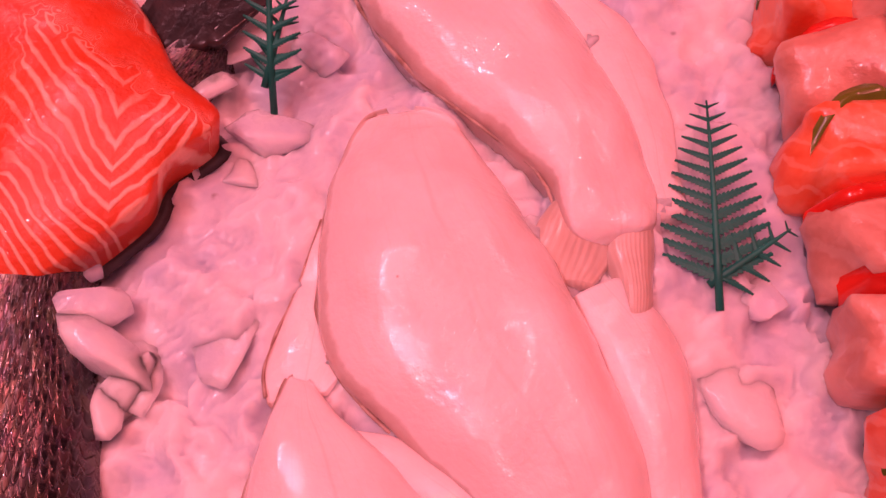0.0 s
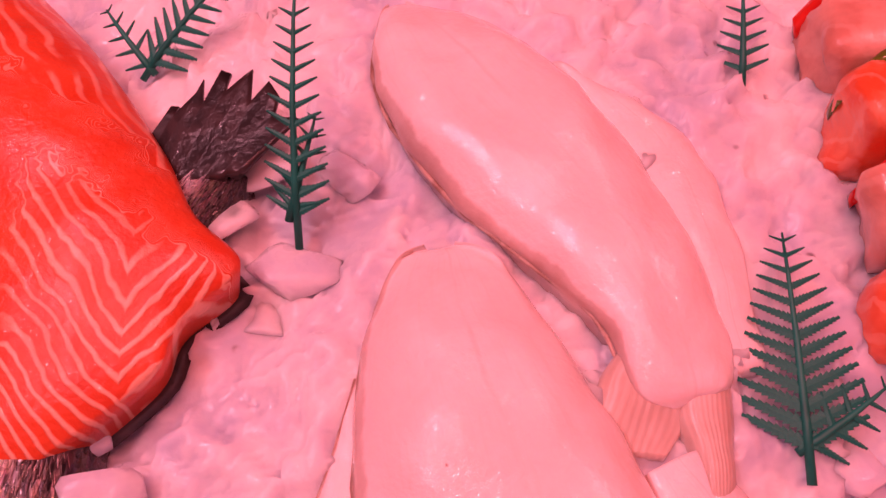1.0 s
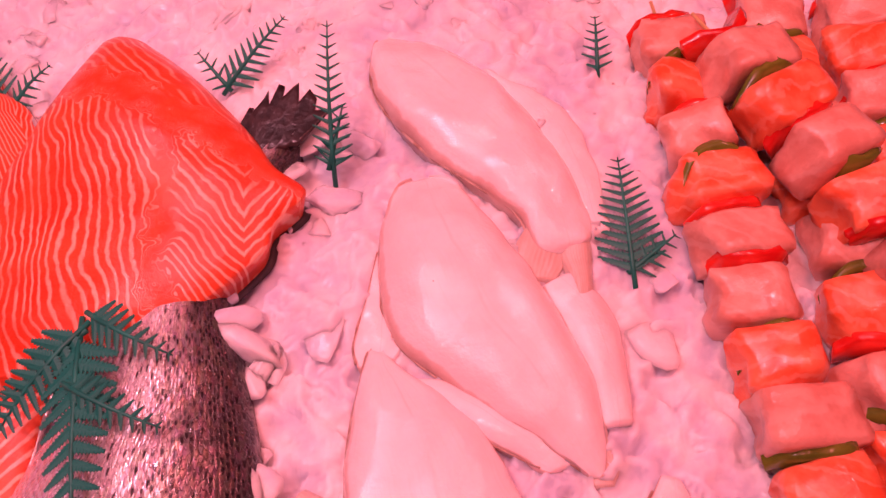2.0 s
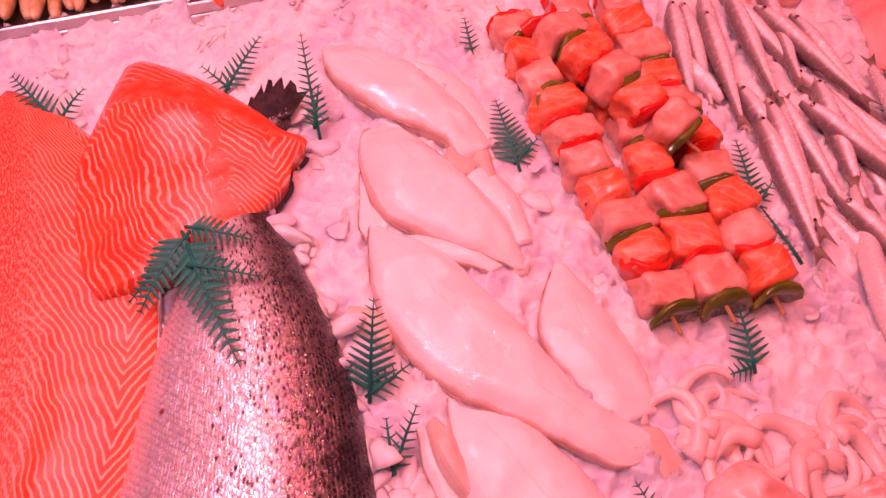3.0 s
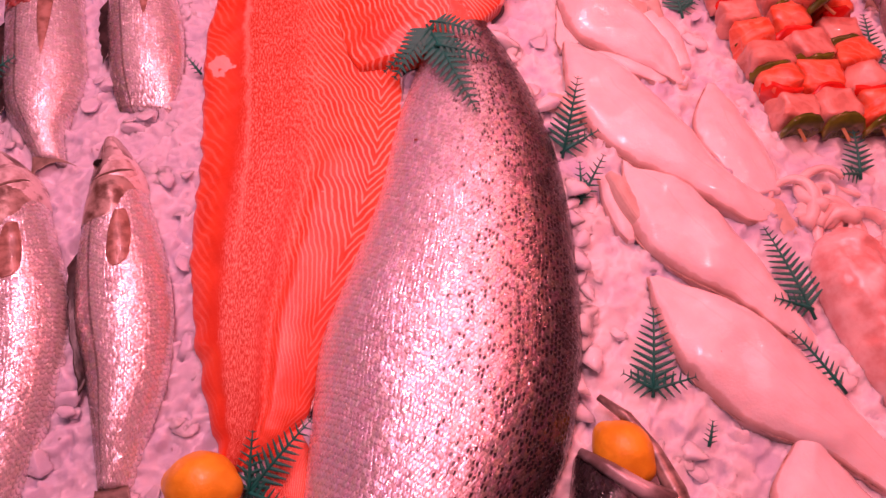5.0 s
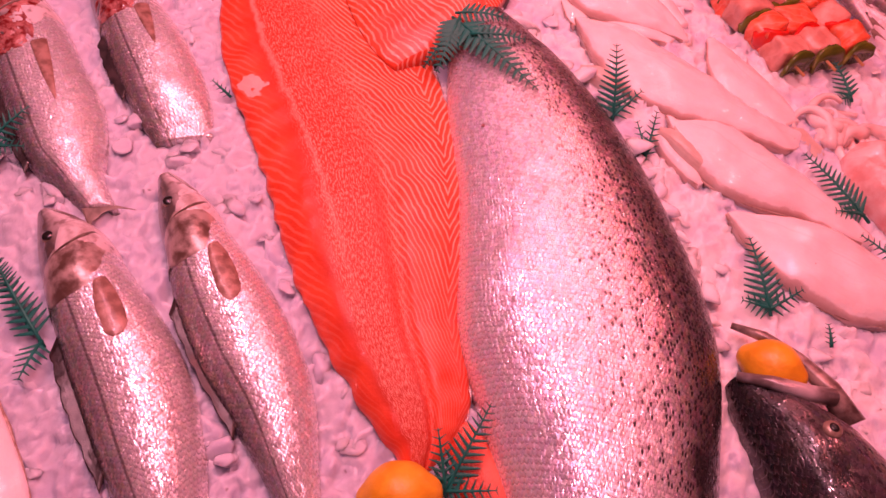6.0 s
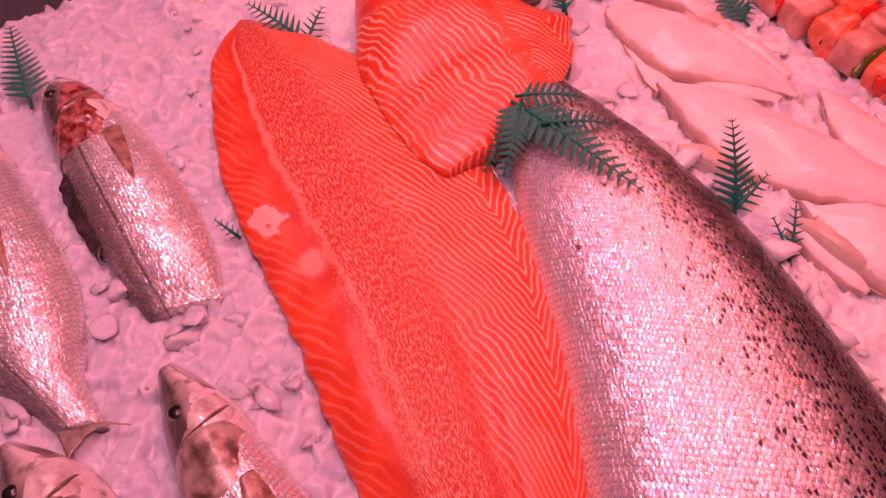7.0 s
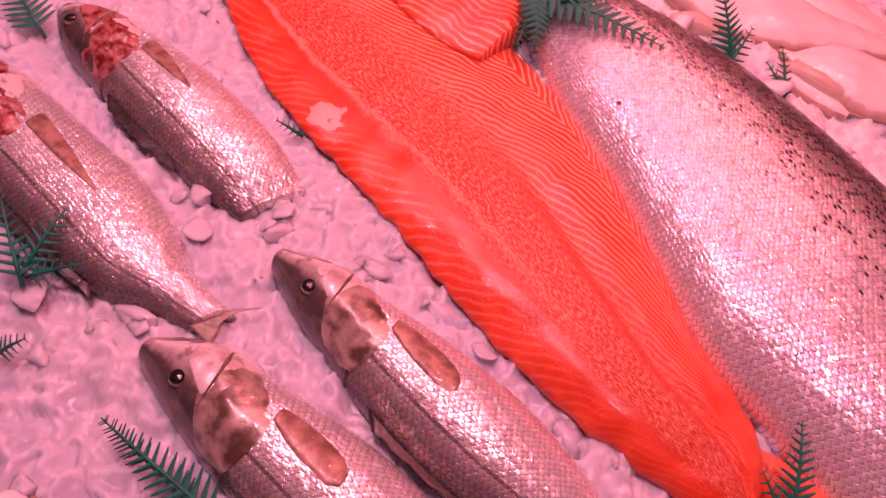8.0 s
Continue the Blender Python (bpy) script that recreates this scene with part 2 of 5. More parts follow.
ICE = ice_material("crushed_ice", 0.82, 0.38, 0.0, 0.15)
CHUNK = ice_material("ice_lumps", 0.84, 0.30, 0.0, 0.25, 0.010)
FILLET = salmon_flesh("salmon_fillet", 0.0135)
STEAK = salmon_flesh("salmon_cut", 0.0076, True)
SALMON = scaled_skin("salmon_skin", 0.22, 0.0046, [(0.0, (0.90, 0.84, 0.87)), (0.2, (0.68, 0.64, 0.74)), (0.45, (0.84, 0.79, 0.84)), (0.60, (0.84, 0.78, 0.80)), (0.71, (0.50, 0.41, 0.42)), (0.81, (0.17, 0.125, 0.125)), (1.0, (0.06, 0.044, 0.048))], 0.95, 0.41, 0.45, 0.0, 0.27, 0.46, 0.15)
BASS = scaled_skin("bass_skin", 0.085, 0.0042, [(0.0, (0.10, 0.08, 0.08)), (0.16, (0.36, 0.31, 0.31)), (0.28, (0.76, 0.71, 0.72)), (0.42, (0.93, 0.90, 0.93)), (0.7, (0.95, 0.91, 0.94)), (1.0, (0.92, 0.86, 0.86))], 0.0, 0.5, 0.5, 0.27, 0.22, 0.56, 0.18)
SMALL = scaled_skin("small_fish_skin", 0.02, 0.0022, [(0.0, (0.22, 0.17, 0.17)), (0.14, (0.46, 0.38, 0.38)), (0.26, (0.94, 0.90, 0.92)), (0.8, (0.96, 0.92, 0.93)), (1.0, (0.85, 0.76, 0.76))], 0.0, 0.5, 0.22, 0.0, 0.2, 0.12, 0.06)
DARKSKIN = scaled_skin("dark_skin", 0.12, 0.006, [(0.0, (0.012, 0.012, 0.013)), (0.5, (0.02, 0.018, 0.018)), (0.75, (0.12, 0.10, 0.10)), (1.0, (0.5, 0.42, 0.42))], 0.8, 0.2, 0.0)
def white_flesh():
    k = Mat("white_fish", 0.42, 0, 0.35, 1.0)
    p = k.xyz()
    u, v = k.uv()
    n, wig = k.noise(p, 30, 4), k.noise(p, 90, 3)
    colour = k.mix(k.ramp(n, [(0.35, 0.0), (0.65, 1.0)]), (0.86, 0.75, 0.74), (0.92, 0.83, 0.82))
    grain = k.noise(k.vec(k.math("MULTIPLY", u, 30.0), k.math("MULTIPLY", v, 34.0)), 1.0, 3)
    colour = k.mix(k.math("MULTIPLY", k.ramp(grain, [(0.5, 0.0), (0.72, 1.0)]), 0.35), colour, (0.84, 0.70, 0.66))
    rim = k.math("ADD", v, k.math("MULTIPLY", k.math("SUBTRACT", wig, 0.5), 0.07))
    colour = k.mix(k.ramp(rim, [(0.0, 0.8), (0.035, 0.55), (0.06, 0.0)]), colour, (0.50, 0.30, 0.24))
    seam = k.math("ABSOLUTE", k.math("SUBTRACT", k.math("ADD", v, k.math("MULTIPLY", k.math("SUBTRACT", wig, 0.5), 0.03)), 0.56))
    colour = k.mix(k.math("MULTIPLY", k.ramp(seam, [(0.0, 0.25), (0.02, 0.0)]), k.ramp(n, [(0.4, 0.0), (0.55, 1.0)])), colour, (0.72, 0.50, 0.46))
    dots = k.ramp(k.voronoi(p, 42, 1.0), [(0.030, 0.8), (0.045, 0.0)])
    colour = k.mix(k.math("MULTIPLY", dots, k.ramp(n, [(0.5, 0.0), (0.56, 1.0)])), colour, (0.16, 0.09, 0.08))
    k.set("Base Color", colour)
    k.normal(k.bump(k.noise(p, 380, 2), 1.0, 0.00032, k.bump(k.noise(p, 150, 2), 0.5, 0.0005, k.bump(wig, 0.3, 0.0005))))
    return k.m


WHITE = white_flesh()
def ray_fin(name, a, b):
    k = Mat(name, 0.3, 0, 0.3, 0.4)
    p = k.xyz()
    u, v = k.uv()
    rays = k.math("SINE", k.math("ADD", k.math("MULTIPLY", v, 70.0), k.math("MULTIPLY", k.noise(p, 60, 2), 6.0)))
    c = k.mix(k.math("ADD", k.math("MULTIPLY", rays, 0.04), k.math("MULTIPLY", k.noise(p, 70, 3), 0.8), 0.0, True), a, b)
    k.set("Base Color", c)
    k.normal(k.bump(rays, 0.4, 0.00015))
    return k.m


TAILFIN = ray_fin("tail_fin", (0.50, 0.36, 0.29), (0.84, 0.75, 0.69))
HEAD = mottled("fish_head", (0.16, 0.13, 0.12), (0.60, 0.54, 0.54), 26, 0.28, 0.15, 0, 0.3, 0.3, 260)
BASSPALE = mottled("cheek_plate", (0.42, 0.34, 0.32), (0.74, 0.68, 0.68), 45, 0.24, 0.45, 0, 0.3, 0.4, 240)
GILL = mottled("gill", (0.11, 0.08, 0.065), (0.38, 0.31, 0.27), 60, 0.3, 0.2, 0, 0.3, 0.5, 260)
def head_skin():
    k = Mat("bass_head", 0.26, 0.1, 0, 0.6)
    p = k.xyz()
    u, v = k.uv()
    vv = k.math("ADD", v, k.math("MULTIPLY", k.math("SUBTRACT", k.noise(p, 55, 3), 0.5), 0.35))
    colour = k.ramp(vv, [(0.0, (0.04, 0.035, 0.035)), (0.28, (0.10, 0.08, 0.075)), (0.45, (0.42, 0.36, 0.35)), (0.62, (0.76, 0.69, 0.70)), (1.0, (0.80, 0.70, 0.70))])
    blot = k.ramp(k.noise(p, 95, 4), [(0.5, 0.0), (0.66, 0.7)])
    k.set("Base Color", k.mix(blot, colour, (0.16, 0.10, 0.08)))
    k.normal(k.bump(k.noise(p, 300, 2), 0.5, 0.0003, k.bump(k.noise(p, 70, 3), 0.5, 0.0012)))
    return k.m


EDGE = mottled("skin_edge", (0.28, 0.17, 0.13), (0.52, 0.38, 0.32), 120, 0.35, 0, 0.1, 0.3, 0.4, 260)
BASSHEAD = head_skin()
BLOOD = mottled("bloody_gill", (0.16, 0.010, 0.010), (0.48, 0.20, 0.18), 110, 0.25, 0, 0.1, 0.4, 0.6, 200, 0.002)
FIN = mottled("fin", (0.15, 0.115, 0.09), (0.30, 0.24, 0.20), 80, 0.35, 0.1, 0, 0.2, 0.4, 300)
DARKFIN = mottled("dark_fin", (0.018, 0.014, 0.014), (0.05, 0.035, 0.035), 90, 0.3, 0.0, 0, 0.1, 0.6, 220)
BLACK = mottled("pupil", (0.008, 0.008, 0.008), (0.015, 0.012, 0.012), 50, 0.06, 0, 0, 0.8, 0.0)
IRIS = mottled("iris", (0.30, 0.22, 0.16), (0.45, 0.36, 0.28), 200, 0.15, 0.4, 0, 0.5, 0.1)
GREEN = mottled("fern_plastic", (0.006, 0.13, 0.095), (0.010, 0.20, 0.145), 60, 0.5, 0, 0, 0.0, 0.2, 500, 0.0004)
LEMON = mottled("lemon_peel", (0.72, 0.36, 0.02), (0.85, 0.46, 0.03), 60, 0.38, 0, 0.1, 0.15, 0.5, 420, 0.0012)
def cube_flesh(name, a, b, fat, pitch):
    """Cut flesh with soft fat lines of its own direction on every piece."""
    k = Mat(name, 0.28, 0, 0.15, 0.6)
    p = k.xyz("Generated")
    r = k.t.nodes.new("ShaderNodeObjectInfo").outputs["Random"]
    x, y, z = k.split(p)
    n = k.noise(k.xyz(), 60, 3)
    way = k.math("ADD", k.math("ADD", k.math("MULTIPLY", x, k.math("SUBTRACT", k.math("MULTIPLY", r, 2.0), 0.6)), k.math("MULTIPLY", y, 0.8)), k.math("ADD", k.math("MULTIPLY", z, 0.5), k.math("MULTIPLY", n, 0.5)))
    line = k.ramp(k.math("SINE", k.math("MULTIPLY", way, pitch)), [(0.55, 0.0), (1.0, 1.0)])
    c = k.mix(k.ramp(n, [(0.35, 0.0), (0.65, 1.0)]), a, b)
    c = k.mix(k.math("MULTIPLY", line, 0.3), c, fat)
    k.set("Base Color", c)
    k.normal(k.bump(k.noise(k.xyz(), 420, 2), 0.8, 0.0004, k.bump(n, 0.4, 0.0015)))
    return k.m


SALMONCUBE = cube_flesh("salmon_cube", (0.78, 0.11, 0.04), (0.90, 0.22, 0.11), (0.95, 0.48, 0.36), 22.0)
PALECUBE = cube_flesh("pale_fish_cube", (0.60, 0.25, 0.19), (0.76, 0.38, 0.30), (0.82, 0.52, 0.44), 14.0)
REDPEPPER = mottled("red_pepper", (0.52, 0.01, 0.01), (0.66, 0.03, 0.02), 40, 0.16, 0, 0, 0.5, 0.15, 200)
GREENPEPPER = mottled("green_pepper", (0.07, 0.10, 0.012), (0.14, 0.16, 0.02), 40, 0.2, 0, 0, 0.4, 0.15, 200)
WOOD = mottled("skewer_wood", (0.60, 0.36, 0.16), (0.72, 0.46, 0.22), 90, 0.5, 0, 0, 0, 0.3, 500)
SQUID = mottled("squid_flesh", (0.82, 0.60, 0.56), (0.88, 0.74, 0.70), 26, 0.22, 0, 0.35, 0.5, 0.45, 260, 0.0012)
SQUIDSKIN = mottled("squid_skin", (0.72, 0.36, 0.32), (0.86, 0.62, 0.58), 45, 0.24, 0, 0.3, 0.5, 0.5, 300, 0.001)
PINKSKIN = mottled("pink_fish_skin", (0.72, 0.34, 0.30), (0.85, 0.58, 0.54), 24, 0.28, 0.1, 0.1, 0.4, 0.4, 320)
ORANGE = mottled("orange_roe", (0.85, 0.12, 0.03), (0.95, 0.28, 0.10), 90, 0.3, 0, 0.2, 0.3, 0.6, 220, 0.003)
SHELL = mottled("razor_shell", (0.50, 0.34, 0.14), (0.74, 0.60, 0.36), 50, 0.3, 0, 0, 0.3, 0.4, 160)
STEEL = mottled("brushed_steel", (0.50, 0.50, 0.51), (0.58, 0.58, 0.58), 12, 0.32, 1.0, 0, 0, 0.1, 300)
DARK = mottled("dark_shell", (0.02, 0.018, 0.02), (0.04, 0.03, 0.035), 30, 0.35, 0, 0, 0.2, 0.2, 200)
TILE = mottled("hall_floor", (0.22, 0.20, 0.19), (0.28, 0.26, 0.25), 3, 0.5, 0, 0, 0, 0.2, 60)
PLASTER = mottled("hall_plaster", (0.50, 0.46, 0.46), (0.56, 0.52, 0.52), 2, 0.8, 0, 0, 0, 0.2, 60)


# ---- form helpers ----
def smooth(a, b, x):
    t = min(1.0, max(0.0, (x - a) / (b - a)))
    return t * t * (3 - 2 * t)


def bed(x, y):
    """The height of the sloping ice bed."""
    return -0.020 + 0.165 * y - 0.10 * max(0.0, x - 0.03) - 0.024 * smooth(-0.1, -0.3, x)


def link(name, bm, material, parent=None, label="", smooth_=True):
    me = bpy.data.meshes.new(name)
    bm.to_mesh(me)
    bm.free()
    me.materials.append(material)
    if smooth_:
        me.polygons.foreach_set("use_smooth", [True] * len(me.polygons))
    ob = new(name, me)
    if parent:
        ob.parent = parent
    if label:
        tagged(ob, label)
    return ob



def thing(name, place, label, category, group="", kind=""):
    ob = new(name)
    ob.location = place
    ob.empty_display_size = 0.02
    return tagged(ob, label, category, group, kind)


def under(ob, parent):
    """Hang a mesh built in world places under a thing that stands elsewhere."""
    ob.parent = parent
    ob.matrix_parent_inverse = Matrix.Translation(parent.location).inverted()
    return ob


def spline(rows, t):
    """Catmull-Rom through rows of equal length, t from 0 to 1."""
    n = len(rows) - 1
    i = min(int(t * n), n - 1)
    f = t * n - i
    a, b, c, d = (np.array(rows[min(max(j, 0), n)], float) for j in (i - 1, i, i + 1, i + 2))
    return 0.5 * (2 * b + (c - a) * f + (2 * a - 5 * b + 4 * c - d) * f * f + (3 * b - a - 3 * c + d) * f ** 3)


FOOT = []


def loft(rows, nu=60, nv=28, p=2.4, q=0.6, lump=0.0, grain=30.0, lean=0.0, sink=0.010, edge=0.0, ragged=0.0, lift=0.0, on=bed, foot=True, crease=0.0):
    """A closed body over the bed. rows: left x, y, right x, y, height. p, q: how full its section is."""
    bm = bmesh.new()
    layer = bm.loops.layers.uv.new("UVMap")
    tops, lows, where = [], [], {}
    along, last = 0.0, None
    outline_l, outline_r = [], []
    for i in range(nu + 1):
        lx, ly, rx, ry, h = spline(rows, i / nu)
        if ragged:
            k = ragged * noise.noise(Vector((lx * 60, ly * 60, 3.0)))
            lx, ly = lx + k, ly + k * 0.4
            k = ragged * noise.noise(Vector((rx * 60, ry * 60, 7.0)))
            rx, ry = rx + k, ry + k * 0.4
        outline_l.append((lx, ly)), outline_r.append((rx, ry))
        mid = Vector(((lx + rx) / 2, (ly + ry) / 2))
        along += (mid - last).length if last else 0.0
        last = mid
        row, low = [], []
        for j in range(nv + 1):
            a = -math.cos(math.pi * j / nv)
            s = (a * 0.55 + (2 * j / nv - 1) * 0.45 + 1) / 2
            x, y = lx + (rx - lx) * s, ly + (ry - ly) * s
            c = 2 * s ** (1.0 + lean) - 1
            full = max(0.0, 1 - abs(c) ** p) ** q
            base = on(x, y) + lift
            bump = lump * noise.fractal(Vector((x * grain, y * grain, 1.7)), 1.0, 2.0, 3) * min(1.0, full * 2)
            dip = crease * smooth(0.30, 0.55, i / nu) * (math.exp(-((s - 0.58) / 0.05) ** 2)) if crease else 0.0
            v = bm.verts.new((x, y, base + edge + (h - edge) * full + bump - dip))
            where[v] = (along, s)
            row.append(v)
            w = bm.verts.new((x + (mid.x - x) * 0.05, y + (mid.y - y) * 0.05, base - sink))
            where[w] = (along, s)
            low.append(w)
        tops.append(row), lows.append(low)
    bm.verts.ensure_lookup_table()
    quads = []
    for i in range(nu):
        for j in range(nv):
            quads.append((tops[i][j], tops[i][j + 1], tops[i + 1][j + 1], tops[i + 1][j]))
            quads.append((lows[i][j], lows[i + 1][j], lows[i + 1][j + 1], lows[i][j + 1]))
        quads.append((tops[i][0], tops[i + 1][0], lows[i + 1][0], lows[i][0]))
        quads.append((tops[i][nv], lows[i][nv], lows[i + 1][nv], tops[i + 1][nv]))
    for i in (0, nu):
        for j in range(nv):
            quads.append((tops[i][j], lows[i][j], lows[i][j + 1], tops[i][j + 1]))
    for qd in quads:
        f = bm.faces.new(qd)
        for lp in f.loops:
            lp[layer].uv = where[lp.vert]
    bmesh.ops.recalc_face_normals(bm, faces=bm.faces)
    if foot:
        FOOT.append(outline_l + outline_r[::-1])
    return bm


def ball(centre, rx, ry, rz, seg=20, rings=12, turn=None):
    bm = bmesh.new()
    bmesh.ops.create_uvsphere(bm, u_segments=seg, v_segments=rings, radius=1.0)
    m = Matrix.Translation(centre) @ (turn or Matrix.Identity(4)) @ Matrix.Diagonal((rx, ry, rz, 1))
    bmesh.ops.transform(bm, matrix=m, verts=bm.verts)
    return bm


def tube(points, radii, sides=8):
    """A tapered tube through points."""
    bm = bmesh.new()
    rings = []
    for i, pt in enumerate(points):
        pt = Vector(pt)
        d = (Vector(points[min(i + 1, len(points) - 1)]) - Vector(points[max(i - 1, 0)])).normalized()
        a = d.orthogonal().normalized() if i == 0 else (a - d * a.dot(d)).normalized()
        b = d.cross(a)
        rings.append([bm.verts.new(pt + (a * math.cos(6.2832 * s / sides) + b * math.sin(6.2832 * s / sides)) * radii[i]) for s in range(sides)])
    for r0, r1 in zip(rings, rings[1:]):
        for s in range(sides):
            bm.faces.new((r0[s], r0[(s + 1) % sides], r1[(s + 1) % sides], r1[s]))
    bm.faces.new(rings[0][::-1]), bm.faces.new(rings[-1])
    return bm


def fan(root_a, root_b, tips, ribs, thick, wave=0.0015, notch=0.0):
    """A fin: ribs from a root line out to a curve of tips, with real thickness and ridged rays."""
    bm = bmesh.new()
    grid = {}
    n = 10
    for side in (0, 1):
        for i in range(ribs * 2 + 1):
            t = i / (ribs * 2)
            a = Vector(root_a).lerp(Vector(root_b), t)
            b = Vector(spline(tips, t))
            if notch and i % 3 == 2:
                b = b.lerp(a, notch)
            for j in range(n + 1):
                pt = a.lerp(b, j / n)
                up = (wave if i % 2 == 0 else 0.0) + (thick if side else 0.0) * (1 - 0.7 * j / n)
                grid[side, i, j] = bm.verts.new(pt + Vector((0, 0, up)))
    m = ribs * 2
    for i in range(m):
        for j in range(n):
            bm.faces.new([grid[1, a, b] for a, b in ((i, j), (i + 1, j), (i + 1, j + 1), (i, j + 1))])
            bm.faces.new([grid[0, a, b] for a, b in ((i, j), (i, j + 1), (i + 1, j + 1), (i + 1, j))])
        for j in (0, n):
            bm.faces.new([grid[k, a, j] for k, a in ((0, i), (0, i + 1), (1, i + 1), (1, i))])
    for i in (0, m):
        for j in range(n):
            bm.faces.new([grid[k, i, b] for k, b in ((0, j), (1, j), (1, j + 1), (0, j + 1))])
    bmesh.ops.recalc_face_normals(bm, faces=bm.faces)
    return bm


def above(x, y, h=0.0):
    return Vector((x, y, bed(x, y) + h))


def spot(rows, t, s):
    a, b, c, d, _ = spline(rows, t)
    return a + (c - a) * s, b + (d - b) * s


def surface(rows, p, q):
    """The height of a lofted fish under a place, for parts that lie on it."""
    table = [spline(rows, i / 80) for i in range(81)]

    def over(x, y):
        a, b, c, d, h = min(table, key=lambda r: abs(r[1] + (r[3] - r[1]) * min(1, max(0, (x - r[0]) / ((r[2] - r[0]) or 1e-6))) - y))
        s = min(1.0, max(0.0, (x - a) / ((c - a) or 1e-6)))
        return bed(x, y) + h * max(0.0, 1 - abs(2 * s - 1) ** p) ** q

    return over


# ---- salmon: the long fillet, the thick cut and the whole fish ----
def loft_thing(name, rows, material, label, category, part_name="flesh", group="", trim=None, **how):
    x, y = (rows[len(rows) // 2][0] + rows[len(rows) // 2][2]) / 2, (rows[len(rows) // 2][1] + rows[len(rows) // 2][3]) / 2
    ob = thing(name, above(x, y), label, category, group)
    under(link(part_name, loft(rows, **how), material), ob)
    if trim:
        side, trim_material, trim_label, radius = trim
        pts = []
        for i in range(25):
            r = spline(rows, 0.06 + 0.86 * i / 24)
            pts.append(above(r[side], r[side + 1], 0.003 + 0.0012 * noise.noise(Vector((r[side] * 80, r[side + 1] * 80, 0)))))
        under(link("skin_edge", tube(pts, [radius * (0.4 + abs(noise.noise(p * 70)) * 1.4) for p in pts], 8), trim_material, label=trim_label), ob)
    return ob


FILLET_ROWS = [(-0.372, 0.384, -0.350, 0.376, 0.010), (-0.412, 0.347, -0.296, 0.306, 0.016), (-0.441, 0.268, -0.255, 0.225, 0.018), (-0.460, 0.190, -0.243, 0.140, 0.018),
               (-0.464, 0.110, -0.250, 0.070, 0.020), (-0.467, 0.030, -0.262, 0.010, 0.024), (-0.474, -0.035, -0.282, -0.050, 0.026), (-0.477, -0.100, -0.314, -0.121, 0.027),
               (-0.474, -0.170, -0.352, -0.190, 0.026), (-0.464, -0.245, -0.376, -0.259, 0.022), (-0.456, -0.285, -0.405, -0.288, 0.016), (-0.448, -0.300, -0.432, -0.300, 0.008)]
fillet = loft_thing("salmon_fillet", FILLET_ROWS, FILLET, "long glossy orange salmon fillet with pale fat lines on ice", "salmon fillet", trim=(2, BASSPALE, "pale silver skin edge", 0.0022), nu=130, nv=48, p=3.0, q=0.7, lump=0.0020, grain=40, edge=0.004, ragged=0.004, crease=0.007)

SALMON_ROWS = [(-0.142, 0.238, -0.100, 0.246, 0.014), (-0.160, 0.205, -0.108, 0.222, 0.020), (-0.206, 0.137, -0.139, 0.160, 0.026), (-0.240, 0.078, -0.124, 0.085, 0.034),
               (-0.266, 0.020, -0.113, 0.030, 0.042), (-0.294, -0.060, -0.107, -0.050, 0.048), (-0.328, -0.130, -0.112, -0.130, 0.054), (-0.362, -0.200, -0.123, -0.200, 0.060),
               (-0.376, -0.265, -0.138, -0.265, 0.064), (-0.390, -0.340, -0.165, -0.330, 0.066), (-0.408, -0.420, -0.215, -0.400, 0.064), (-0.430, -0.500, -0.270, -0.470, 0.055),
               (-0.440, -0.560, -0.330, -0.530, 0.040), (-0.435, -0.600, -0.390, -0.580, 0.015)]
salmon = thing("whole_salmon", above(-0.24, -0.15), "large whole silver salmon with black-spotted dark back on ice", "salmon")
under(link("body", loft(SALMON_ROWS, 150, 56, 2.15, 0.52, 0.001, 30), SALMON), salmon)
under(link("tail_fin", fan(above(-0.150, 0.232, 0.010), above(-0.098, 0.240, 0.010), [(*above(-0.132, 0.272, 0.012),), (*above(-0.114, 0.284, 0.015),), (*above(-0.096, 0.282, 0.016),), (*above(-0.078, 0.260, 0.014),)], 8, 0.004, 0.003, 0.22), DARKFIN, label="ragged dark tail fin"), salmon)

SPOT = surface(SALMON_ROWS, 2.15, 0.52)
under(link("blemish", ball((-0.246, -0.021, SPOT(-0.246, -0.021)), 0.0030, 0.0022, 0.0006, 14, 8), BLOOD, label="small blood mark on the belly"), salmon)
STEAK_ROWS = [(-0.252, 0.352, -0.214, 0.350, 0.030), (-0.276, 0.305, -0.172, 0.304, 0.050), (-0.300, 0.252, -0.130, 0.248, 0.056), (-0.303, 0.222, -0.112, 0.218, 0.050), (-0.305, 0.200, -0.092, 0.197, 0.044), (-0.306, 0.182, -0.110, 0.178, 0.043),
              (-0.306, 0.162, -0.118, 0.158, 0.042), (-0.301, 0.126, -0.160, 0.128, 0.037), (-0.292, 0.104, -0.226, 0.106, 0.030)]
steak = thing("salmon_cut", above(-0.2, 0.2), "thick orange salmon loin cut lying across fillet and tail", "salmon piece")
under(link("flesh", loft(STEAK_ROWS, 80, 60, 1.9, 0.8, 0.002, 34, edge=0.020, sink=-0.003), STEAK), steak)
under(link("skin", loft([(a + 0.004, b, c - 0.001, d, 0.006) for a, b, c, d, _ in STEAK_ROWS], 40, 16, 6, 0.4, sink=0.004, foot=False), DARKFIN, label="dark skin under the cut"), steak)

